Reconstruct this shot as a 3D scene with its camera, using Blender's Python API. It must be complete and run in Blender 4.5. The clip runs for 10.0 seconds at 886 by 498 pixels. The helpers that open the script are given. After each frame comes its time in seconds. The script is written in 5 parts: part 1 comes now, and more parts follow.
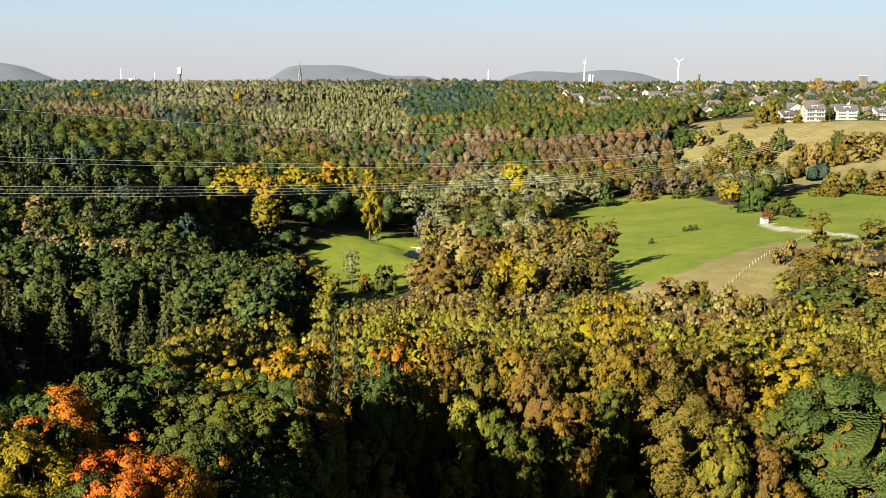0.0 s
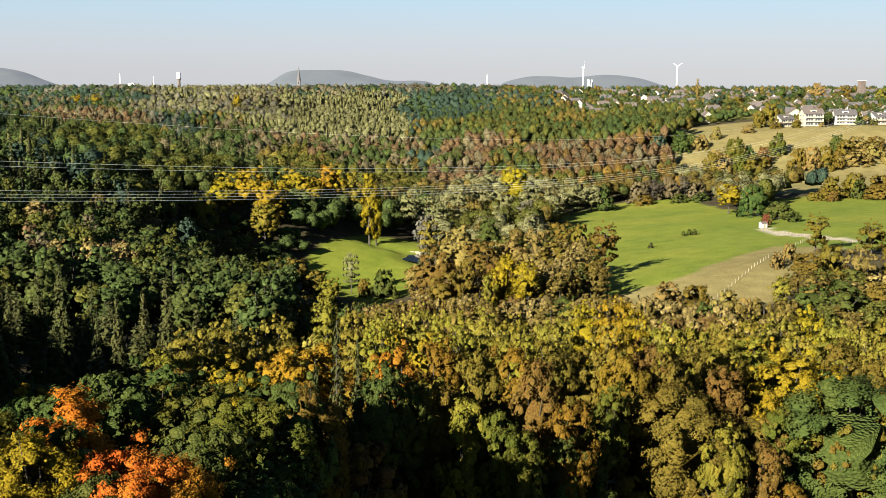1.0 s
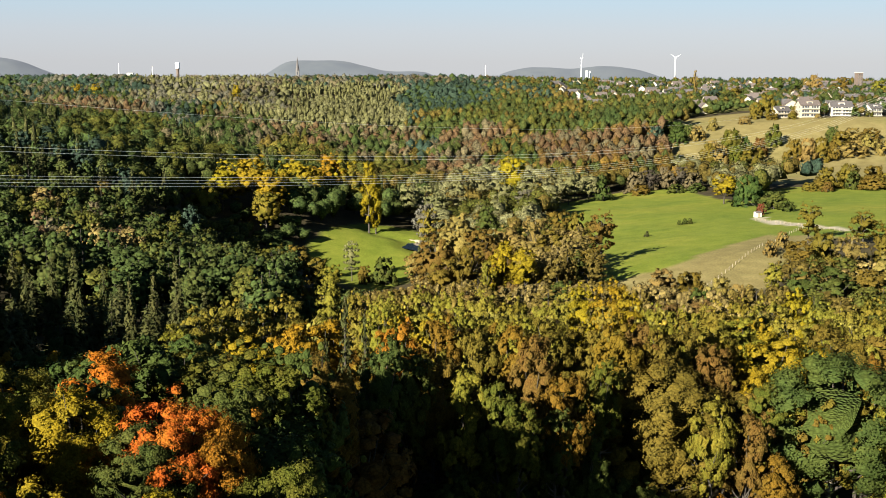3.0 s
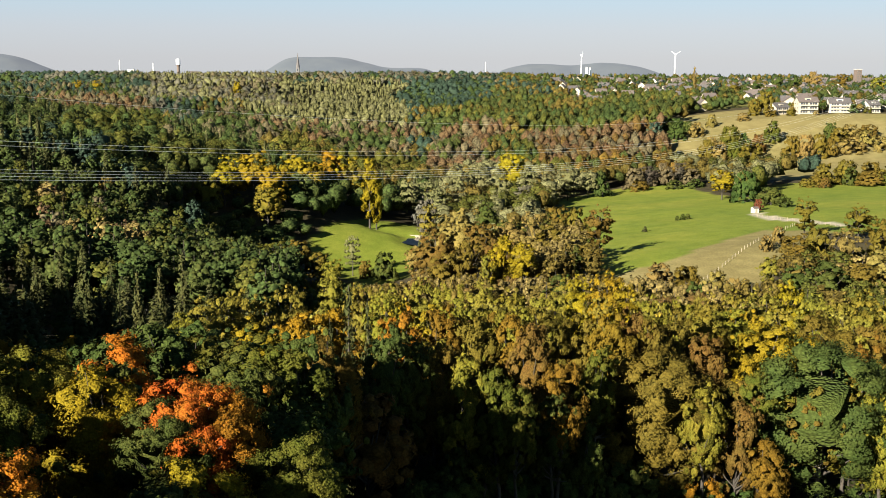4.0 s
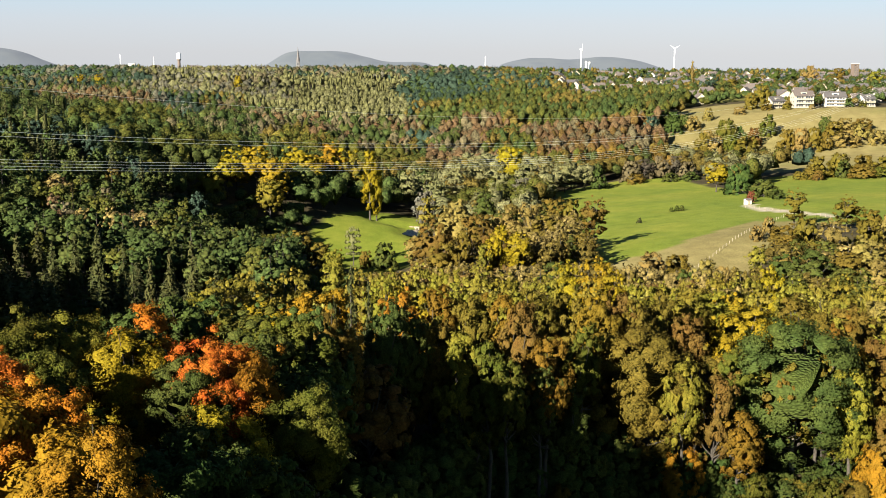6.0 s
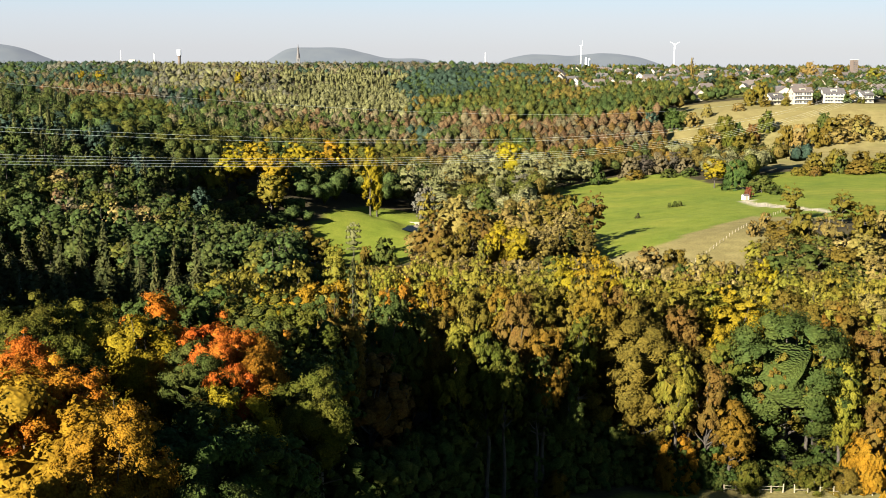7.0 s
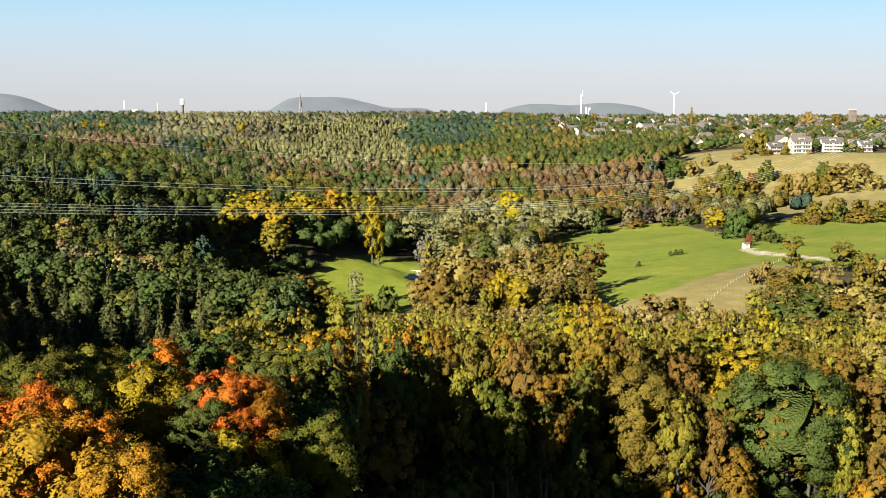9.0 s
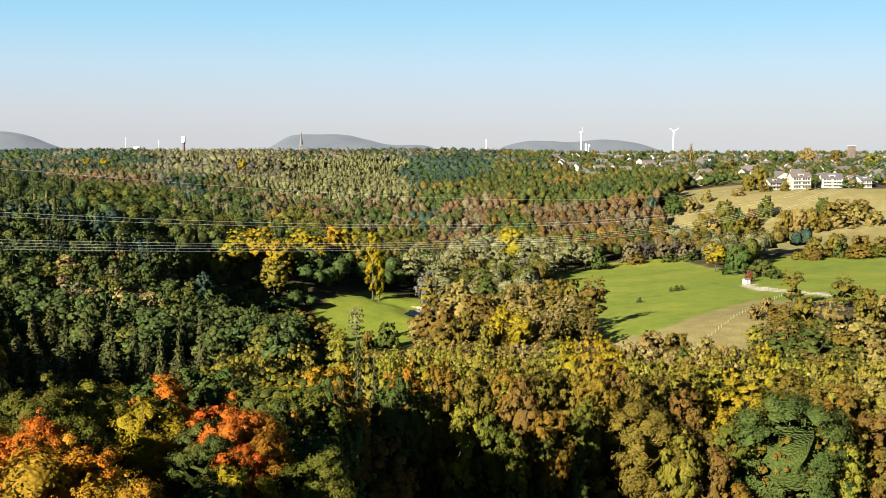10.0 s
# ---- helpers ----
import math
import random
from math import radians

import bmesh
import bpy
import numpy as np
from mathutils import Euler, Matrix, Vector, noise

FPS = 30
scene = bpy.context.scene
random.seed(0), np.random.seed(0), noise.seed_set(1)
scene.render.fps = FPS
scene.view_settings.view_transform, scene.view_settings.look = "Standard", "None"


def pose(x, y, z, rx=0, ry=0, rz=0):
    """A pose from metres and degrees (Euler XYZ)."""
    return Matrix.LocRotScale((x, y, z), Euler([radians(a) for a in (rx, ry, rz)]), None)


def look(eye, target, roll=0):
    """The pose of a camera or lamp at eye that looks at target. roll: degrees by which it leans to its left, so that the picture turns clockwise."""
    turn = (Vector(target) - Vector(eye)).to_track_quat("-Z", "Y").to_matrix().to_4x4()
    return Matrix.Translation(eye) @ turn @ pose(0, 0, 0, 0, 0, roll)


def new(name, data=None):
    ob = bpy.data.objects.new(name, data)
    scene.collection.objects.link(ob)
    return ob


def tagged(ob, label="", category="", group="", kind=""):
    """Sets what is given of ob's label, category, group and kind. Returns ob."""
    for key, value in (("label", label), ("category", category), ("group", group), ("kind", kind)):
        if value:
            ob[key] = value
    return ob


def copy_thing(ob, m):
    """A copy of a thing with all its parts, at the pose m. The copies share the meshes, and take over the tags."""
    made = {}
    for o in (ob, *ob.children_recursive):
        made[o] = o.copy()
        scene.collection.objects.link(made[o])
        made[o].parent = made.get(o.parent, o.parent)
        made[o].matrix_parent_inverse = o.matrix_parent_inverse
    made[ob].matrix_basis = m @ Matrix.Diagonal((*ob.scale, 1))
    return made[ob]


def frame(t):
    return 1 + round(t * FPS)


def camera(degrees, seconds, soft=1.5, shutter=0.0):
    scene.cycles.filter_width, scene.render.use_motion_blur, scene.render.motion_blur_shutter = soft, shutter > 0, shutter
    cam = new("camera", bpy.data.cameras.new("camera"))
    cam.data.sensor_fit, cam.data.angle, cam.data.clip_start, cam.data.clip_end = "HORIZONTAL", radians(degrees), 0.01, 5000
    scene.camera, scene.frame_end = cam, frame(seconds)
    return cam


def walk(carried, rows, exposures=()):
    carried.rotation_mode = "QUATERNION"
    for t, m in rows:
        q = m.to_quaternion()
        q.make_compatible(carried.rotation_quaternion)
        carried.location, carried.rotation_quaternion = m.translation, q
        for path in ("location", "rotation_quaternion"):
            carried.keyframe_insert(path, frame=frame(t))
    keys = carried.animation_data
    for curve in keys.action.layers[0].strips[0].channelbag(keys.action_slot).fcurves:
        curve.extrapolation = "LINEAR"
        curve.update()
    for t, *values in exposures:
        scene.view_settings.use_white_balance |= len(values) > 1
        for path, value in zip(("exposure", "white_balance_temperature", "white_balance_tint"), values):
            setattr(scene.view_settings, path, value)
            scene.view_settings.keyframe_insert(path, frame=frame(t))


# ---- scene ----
import functools

cam = camera(42.0, 10.0, soft=0.55)
PATH = [
    (0, (0.679, 2.196, 99.885), (0.678, 4.171, 99.572), -0.0),
    (0.5, (0.646, 2.195, 99.899), (0.645, 4.171, 99.594), -0.0),
    (1, (0.394, 1.507, 99.853), (0.395, 3.484, 99.548), -0.0),
    (1.5, (0.174, 0.126, 99.826), (0.177, 2.102, 99.518), 0.0),
    (2, (-0.033, -1.719, 99.752), (-0.029, 0.257, 99.439), 0.0),
    (2.5, (-0.171, -3.624, 99.66), (-0.166, -1.649, 99.343), 0.1),
    (4, (-0.225, -10.768, 99.711), (-0.22, -8.794, 99.385), 0.2),
    (4.5, (-0.142, -13.322, 99.753), (-0.136, -11.349, 99.424), 0.1),
    (5, (-0.008, -16.123, 99.833), (-0.003, -14.151, 99.501), 0.2),
    (5.5, (0.192, -18.831, 99.883), (0.197, -16.859, 99.549), 0.2),
    (7, (0.383, -25.791, 100.071), (0.388, -23.82, 99.729), 0.2),
    (7.5, (0.205, -26.811, 100.094), (0.209, -24.841, 99.749), 0.2),
    (8, (0.068, -27.382, 100.127), (0.072, -25.412, 99.785), 0.2),
    (8.5, (0.067, -27.583, 100.234), (0.071, -25.607, 99.927), 0.2),
    (9, (0.0, -27.693, 100.218), (0.003, -25.709, 99.959), 0.2),
    (9.5, (0.004, -27.831, 100.179), (0.007, -25.842, 99.964), 0.1),
    (10, (0.036, -27.866, 100.113), (0.038, -25.875, 99.917), 0.1),
]
walk(cam, [(t, look(eye, target, roll)) for t, eye, target, roll in PATH],
     [(0.0, 2.25), (2.5, 2.16), (4.5, 2.18), (7.5, 2.39), (10.0, 2.28)])

# ---- light ----
SUN_TO = Vector((-0.61, -0.79, 0.41)).normalized()
world = bpy.data.worlds.new("sky")
scene.world = world
world.use_nodes = True
wn = world.node_tree
sky = wn.nodes.new("ShaderNodeTexSky")
sky.sky_type = "NISHITA"
sky.sun_disc = False
sky.sun_elevation = math.asin(SUN_TO.z)
sky.sun_rotation = math.atan2(SUN_TO.x, SUN_TO.y)
sky.altitude = 120
sky.air_density, sky.dust_density, sky.ozone_density = 1.0, 0.15, 1.0
wn.nodes["Background"].inputs["Strength"].default_value = 0.2
cool = wn.nodes.new("ShaderNodeMix")
cool.data_type, cool.blend_type = "RGBA", "MULTIPLY"
cool.inputs[0].default_value = 1.0
cool.inputs[7].default_value = (0.084, 0.098, 0.135, 1)
wn.links.new(sky.outputs["Color"], cool.inputs[6])
# thin autumn haze: lilac-grey at the horizon, pale blue above it
up = wn.nodes.new("ShaderNodeTexCoord")
axes = wn.nodes.new("ShaderNodeSeparateXYZ")
wn.links.new(up.outputs["Generated"], axes.inputs[0])
haze = wn.nodes.new("ShaderNodeValToRGB")
for at, tone in ((0.0, (0.66, 0.68, 0.74)), (0.025, (0.68, 0.73, 0.81)), (0.06, (0.60, 0.80, 0.94)), (0.10, (0.40, 0.78, 1.0)), (0.30, (0.12, 0.24, 0.42)), (0.8, (0.03, 0.07, 0.14))):
    e = haze.color_ramp.elements.new(at) if 0 < at < 0.8 else haze.color_ramp.elements[0 if at == 0 else -1]
    e.position, e.color = at, (*tone, 1)
wn.links.new(axes.outputs["Z"], haze.inputs["Fac"])
veil = wn.nodes.new("ShaderNodeMix")
veil.data_type = "RGBA"
veil.inputs[0].default_value = 0.8
wn.links.new(cool.outputs[2], veil.inputs[6])
wn.links.new(haze.outputs["Color"], veil.inputs[7])
wn.links.new(veil.outputs[2], wn.nodes["Background"].inputs["Color"])
sun = new("sun", bpy.data.lights.new("sun", "SUN"))
sun.data.energy = 5.0
sun.data.angle = radians(0.5)
sun.data.color = (1.0, 0.93, 0.80)
sun.matrix_world = look(SUN_TO * 500, (0, 0, 0))


# ---- materials ----
def material(name):
    m = bpy.data.materials.new(name)
    m.use_nodes = True
    t = m.node_tree
    return m, t, t.nodes["Principled BSDF"]


def node(t, kind, **values):
    n = t.nodes.new(kind)
    for key, value in values.items():
        n.inputs[key.replace("_", " ")].default_value = value
    return n


def ramp(t, stops, source, mode="LINEAR"):
    r = t.nodes.new("ShaderNodeValToRGB")
    r.color_ramp.interpolation = mode
    while len(r.color_ramp.elements) < len(stops):
        r.color_ramp.elements.new(0.5)
    for e, (p, c) in zip(r.color_ramp.elements, stops):
        e.position, e.color = p, (*c, 1)
    t.links.new(source, r.inputs["Fac"])
    return r


def mix(t, fac, a, b, blend="MIX"):
    n = t.nodes.new("ShaderNodeMix")
    n.data_type, n.blend_type = "RGBA", blend
    for socket, v in ((n.inputs[0], fac), (n.inputs[6], a), (n.inputs[7], b)):
        if hasattr(v, "is_linked"):
            t.links.new(v, socket)
        elif isinstance(v, tuple):
            socket.default_value = (*v, 1)
        else:
            socket.default_value = v
    return n.outputs[2]


def foliage(t, colour, bsdf, cell=4.0, gap=0.68):
    """Leaves: dull, with some light passing through; single leaves show as small cells with shade painted between."""
    coord = t.nodes.new("ShaderNodeTexCoord")
    cells = node(t, "ShaderNodeTexVoronoi", Scale=cell)
    t.links.new(coord.outputs["Object"], cells.inputs["Vector"])
    gap_shade = ramp(t, [(0.25, (1.15, 1.15, 1.15)), (0.75, (gap, gap, gap))], cells.outputs["Distance"])
    colour = mix(t, 1.0, colour, gap_shade.outputs["Color"], "MULTIPLY")
    relief = node(t, "ShaderNodeBump", Strength=0.8, Distance=0.12)
    t.links.new(cells.outputs["Distance"], relief.inputs["Height"])
    t.links.new(relief.outputs["Normal"], bsdf.inputs["Normal"])
    bsdf.inputs["Roughness"].default_value = 0.8
    bsdf.inputs["Specular IOR Level"].default_value = 0.04
    t.links.new(colour, bsdf.inputs["Base Color"])
    thin = t.nodes.new("ShaderNodeBsdfTranslucent")
    t.links.new(colour, thin.inputs["Color"])
    both = t.nodes.new("ShaderNodeMixShader")
    both.inputs[0].default_value = 0.10
    t.links.new(bsdf.outputs[0], both.inputs[1])
    t.links.new(thin.outputs[0], both.inputs[2])
    t.links.new(both.outputs[0], t.nodes["Material Output"].inputs["Surface"])


LEAF = {  # main leaf colour, second colour of the same crown
    "oak": ((0.026, 0.043, 0.010), (0.042, 0.057, 0.012)),
    "green": ((0.030, 0.043, 0.009), (0.053, 0.059, 0.012)),
    "leaf": ((0.0422, 0.0503, 0.0067), (0.0666, 0.0614, 0.0089)),
    "lime": ((0.0911, 0.0877, 0.0111), (0.1225, 0.0979, 0.0119)),
    "olive": ((0.074, 0.057, 0.0096), (0.0955, 0.0673, 0.0104)),
    "pale": ((0.1067, 0.0987, 0.0144), (0.1372, 0.1112, 0.0153)),
    "yellow": ((0.1714, 0.1227, 0.0063), (0.1335, 0.102, 0.0081)),
    "gold": ((0.190, 0.094, 0.007), (0.150, 0.086, 0.008)),
    "amber": ((0.1076, 0.0624, 0.007), (0.0905, 0.0577, 0.0078)),
    "orange": ((0.2737, 0.0723, 0.0076), (0.2295, 0.096, 0.0085)),
    "rust": ((0.0874, 0.0484, 0.0109), (0.0764, 0.0515, 0.0109)),
    "brown": ((0.1464, 0.1055, 0.0281), (0.1206, 0.0926, 0.0258)),
    "red": ((0.104, 0.019, 0.014), (0.084, 0.031, 0.017)),
    "bare": ((0.064, 0.052, 0.037), (0.050, 0.044, 0.030)),
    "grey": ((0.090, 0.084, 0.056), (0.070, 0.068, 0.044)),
    "greygreen": ((0.0966, 0.0966, 0.0391), (0.1196, 0.1127, 0.046)),
    "dun": ((0.091, 0.074, 0.035), (0.075, 0.064, 0.032)),
    "white": ((0.178, 0.167, 0.137), (0.117, 0.113, 0.084)),
    "sapling": ((0.048, 0.046, 0.018), (0.037, 0.040, 0.016)),
    "spruce": ((0.036, 0.043, 0.014), (0.072, 0.070, 0.022)),
    "russet": ((0.0874, 0.0483, 0.0207), (0.0736, 0.0506, 0.0207)),
    "larch": ((0.096, 0.092, 0.030), (0.080, 0.080, 0.030)),
    # a blue-green kind; some far haze is put into its blue
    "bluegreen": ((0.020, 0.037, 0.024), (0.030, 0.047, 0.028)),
}
WORDS = {"oak": "dark green", "green": "deep green", "leaf": "fresh green", "lime": "yellow-green", "olive": "olive-brown",
         "pale": "pale yellow-green", "yellow": "bright yellow", "gold": "golden yellow", "amber": "amber", "orange": "fiery orange",
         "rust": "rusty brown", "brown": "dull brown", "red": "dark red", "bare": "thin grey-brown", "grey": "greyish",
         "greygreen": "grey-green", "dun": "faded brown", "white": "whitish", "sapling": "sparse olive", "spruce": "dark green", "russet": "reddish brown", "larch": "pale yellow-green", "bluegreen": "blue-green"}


def leaf_material(key):
    a, b = LEAF[key]
    m, t, bsdf = material("leaves_" + key)
    geo = t.nodes.new("ShaderNodeNewGeometry")
    info = t.nodes.new("ShaderNodeObjectInfo")
    coord = t.nodes.new("ShaderNodeTexCoord")
    patch = node(t, "ShaderNodeTexNoise", Scale=0.28, Detail=3.0)
    t.links.new(coord.outputs["Object"], patch.inputs["Vector"])
    two = ramp(t, [(0.40, a), (0.62, b)], patch.outputs["Fac"])
    dark = tuple(v * 0.65 for v in a)
    light = tuple(min(1, v * 1.25) for v in b)
    own = ramp(t, [(0.0, dark), (0.45, a), (0.8, b), (1.0, light)], geo.outputs["Random Per Island"])
    colour = mix(t, 0.25, two.outputs["Color"], own.outputs["Color"])
    shift = t.nodes.new("ShaderNodeHueSaturation")
    spread = t.nodes.new("ShaderNodeMapRange")
    spread.inputs["To Min"].default_value, spread.inputs["To Max"].default_value = 0.485, 0.515
    t.links.new(info.outputs["Random"], spread.inputs["Value"])
    t.links.new(spread.outputs[0], shift.inputs["Hue"])
    t.links.new(colour, shift.inputs["Color"])
    foliage(t, shift.outputs["Color"], bsdf)
    return m


LEAVES = {key: leaf_material(key) for key in LEAF}
LEAF_KINDS = list(LEAF)


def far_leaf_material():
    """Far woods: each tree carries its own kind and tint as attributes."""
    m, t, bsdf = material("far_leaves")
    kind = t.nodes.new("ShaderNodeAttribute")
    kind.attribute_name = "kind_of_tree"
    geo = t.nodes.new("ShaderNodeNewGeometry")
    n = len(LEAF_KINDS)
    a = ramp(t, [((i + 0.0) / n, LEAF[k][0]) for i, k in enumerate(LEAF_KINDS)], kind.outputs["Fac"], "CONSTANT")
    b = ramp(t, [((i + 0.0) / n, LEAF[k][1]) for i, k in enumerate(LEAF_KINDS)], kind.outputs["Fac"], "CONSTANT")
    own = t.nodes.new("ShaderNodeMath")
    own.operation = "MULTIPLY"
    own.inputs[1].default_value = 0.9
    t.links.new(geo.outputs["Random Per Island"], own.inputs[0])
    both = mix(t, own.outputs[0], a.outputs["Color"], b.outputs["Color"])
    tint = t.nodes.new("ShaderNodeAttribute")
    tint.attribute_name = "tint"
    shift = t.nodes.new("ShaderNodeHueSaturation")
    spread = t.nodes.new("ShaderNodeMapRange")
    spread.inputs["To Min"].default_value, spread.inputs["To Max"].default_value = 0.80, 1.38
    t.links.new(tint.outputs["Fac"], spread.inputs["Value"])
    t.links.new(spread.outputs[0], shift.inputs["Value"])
    # saturation lowered to put a little distance haze into the leaf colour
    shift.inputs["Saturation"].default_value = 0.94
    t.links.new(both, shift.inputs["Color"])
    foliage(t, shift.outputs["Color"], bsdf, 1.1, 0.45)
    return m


FAR_LEAVES = far_leaf_material()


def plain(name, a, b, scale, rough=0.8, bump=0.2, metal=0.0):
    """A surface of two close colours in patches and grain, with fine relief."""
    m, t, bsdf = material(name)
    coord = t.nodes.new("ShaderNodeTexCoord")
    big = node(t, "ShaderNodeTexNoise", Scale=scale, Detail=5.0)
    small = node(t, "ShaderNodeTexNoise", Scale=scale * 9, Detail=3.0)
    for n in (big, small):
        t.links.new(coord.outputs["Object"], n.inputs["Vector"])
    one = ramp(t, [(0.35, a), (0.65, b)], big.outputs["Fac"])
    grain = ramp(t, [(0.3, (0.8, 0.8, 0.8)), (0.7, (1.15, 1.15, 1.15))], small.outputs["Fac"])
    t.links.new(mix(t, 1.0, one.outputs["Color"], grain.outputs["Color"], "MULTIPLY"), bsdf.inputs["Base Color"])
    relief = node(t, "ShaderNodeBump", Strength=bump, Distance=0.1)
    t.links.new(small.outputs["Fac"], relief.inputs["Height"])
    t.links.new(relief.outputs["Normal"], bsdf.inputs["Normal"])
    bsdf.inputs["Roughness"].default_value = rough
    bsdf.inputs["Metallic"].default_value = metal
    return m


BARK = plain("bark", (0.022, 0.018, 0.013), (0.046, 0.037, 0.026), 2.0, 0.9, 0.6)
OAK_BARK = plain("oak_bark", (0.100, 0.084, 0.060), (0.170, 0.142, 0.104), 1.8, 0.9, 0.5)
PALE_BARK = plain("pale_bark", (0.180, 0.160, 0.124), (0.270, 0.242, 0.190), 1.5, 0.85, 0.4)
TIMBER = plain("weathered_timber", (0.160, 0.132, 0.088), (0.240, 0.200, 0.136), 3.0, 0.85, 0.4)
PLASTER = plain("white_plaster", (0.310, 0.286, 0.236), (0.390, 0.356, 0.296), 0.6, 0.8, 0.1)
CREAM = plain("cream_plaster", (0.264, 0.232, 0.168), (0.336, 0.296, 0.216), 0.6, 0.8, 0.1)
BRICK = plain("brown_brick", (0.070, 0.052, 0.042), (0.105, 0.078, 0.060), 0.8, 0.85, 0.3)
SLATE = plain("dark_roof_tiles", (0.044, 0.040, 0.040), (0.080, 0.072, 0.068), 1.0, 0.7, 0.3)
CLAY = plain("brown_roof_tiles", (0.060, 0.049, 0.044), (0.092, 0.072, 0.062), 1.0, 0.8, 0.3)
STEEL_WHITE = plain("white_painted_steel", (0.74, 0.75, 0.76), (0.82, 0.83, 0.84), 0.1, 0.45, 0.02)
CONCRETE = plain("concrete", (0.288, 0.280, 0.264), (0.368, 0.360, 0.336), 0.3, 0.85, 0.2)
STONE = plain("grey_stone", (0.080, 0.077, 0.075), (0.120, 0.114, 0.108), 0.3, 0.85, 0.2)
EARTH = plain("river_bank_earth", (0.152, 0.120, 0.080), (0.240, 0.192, 0.128), 0.7, 0.95, 0.6)
PANE, pt, pb = material("window_pane")
pb.inputs["Base Color"].default_value = (0.03, 0.035, 0.045, 1)
pb.inputs["Roughness"].default_value = 0.08
WIRE, pt, pb = material("aluminium_wire")
pb.inputs["Base Color"].default_value = (0.85, 0.84, 0.78, 1)
pb.inputs["Roughness"].default_value = 0.5
pb.inputs["Metallic"].default_value = 0.0
WATER, pt, pb = material("stream_water")
pb.inputs["Base Color"].default_value = (0.015, 0.025, 0.04, 1)
pb.inputs["Roughness"].default_value = 0.06
ripple = node(pt, "ShaderNodeTexNoise", Scale=0.8, Detail=3.0)
rb = node(pt, "ShaderNodeBump", Strength=0.15, Distance=0.1)
pt.links.new(ripple.outputs["Fac"], rb.inputs["Height"])
pt.links.new(rb.outputs["Normal"], pb.inputs["Normal"])
# distance haze is put in as a bluish base colour and a faint glow
HILL, ht, hb = material("hill_haze_glow")
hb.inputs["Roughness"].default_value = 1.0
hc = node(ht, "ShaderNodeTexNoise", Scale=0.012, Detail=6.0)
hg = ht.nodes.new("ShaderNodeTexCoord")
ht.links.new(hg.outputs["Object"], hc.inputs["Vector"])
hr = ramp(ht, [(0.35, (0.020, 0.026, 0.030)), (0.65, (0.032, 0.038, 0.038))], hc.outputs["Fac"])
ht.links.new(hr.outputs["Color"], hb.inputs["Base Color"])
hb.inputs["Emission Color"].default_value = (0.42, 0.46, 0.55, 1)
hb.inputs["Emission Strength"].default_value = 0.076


def ground_material():
    """Woodland floor, green pasture, dry pasture and gravel, by land use."""
    m, t, bsdf = material("ground")
    coord = t.nodes.new("ShaderNodeNewGeometry")
    use = t.nodes.new("ShaderNodeAttribute")
    use.attribute_name = "land_use"
    split = t.nodes.new("ShaderNodeSeparateColor")
    t.links.new(use.outputs["Color"], split.inputs["Color"])
    noises = []
    for scale, detail in ((0.02, 4.0), (0.15, 5.0), (1.6, 4.0)):
        n = node(t, "ShaderNodeTexNoise", Scale=scale, Detail=detail)
        t.links.new(coord.outputs["Position"], n.inputs["Vector"])
        noises.append(n)
    wide, mid, fine = noises
    floor = ramp(t, [(0.3, (0.026, 0.021, 0.012)), (0.7, (0.050, 0.041, 0.018))], mid.outputs["Fac"])
    green = ramp(t, [(0.30, (0.084, 0.112, 0.013)), (0.50, (0.108, 0.130, 0.015)), (0.72, (0.140, 0.144, 0.020))], wide.outputs["Fac"])
    green2 = ramp(t, [(0.3, (0.80, 0.85, 0.7)), (0.7, (1.15, 1.10, 1.15))], mid.outputs["Fac"])
    dry = ramp(t, [(0.30, (0.130, 0.110, 0.042)), (0.52, (0.165, 0.137, 0.054)), (0.75, (0.140, 0.126, 0.044))], wide.outputs["Fac"])
    dry2 = ramp(t, [(0.3, (0.82, 0.80, 0.75)), (0.7, (1.12, 1.12, 1.1))], mid.outputs["Fac"])
    fine2 = ramp(t, [(0.3, (0.78, 0.78, 0.78)), (0.7, (1.18, 1.18, 1.18))], fine.outputs["Fac"])
    pasture = mix(t, 1.0, green.outputs["Color"], green2.outputs["Color"], "MULTIPLY")
    hay = mix(t, 1.0, dry.outputs["Color"], dry2.outputs["Color"], "MULTIPLY")
    c = mix(t, split.outputs["Red"], floor.outputs["Color"], pasture)
    c = mix(t, split.outputs["Green"], c, hay)
    c = mix(t, split.outputs["Blue"], c, (0.30, 0.265, 0.20))
    c = mix(t, 1.0, c, fine2.outputs["Color"], "MULTIPLY")
    t.links.new(c, bsdf.inputs["Base Color"])
    bsdf.inputs["Roughness"].default_value = 0.95
    bsdf.inputs["Specular IOR Level"].default_value = 0.1
    relief = node(t, "ShaderNodeBump", Strength=0.5, Distance=0.3)
    t.links.new(fine.outputs["Fac"], relief.inputs["Height"])
    t.links.new(relief.outputs["Normal"], bsdf.inputs["Normal"])
    return m


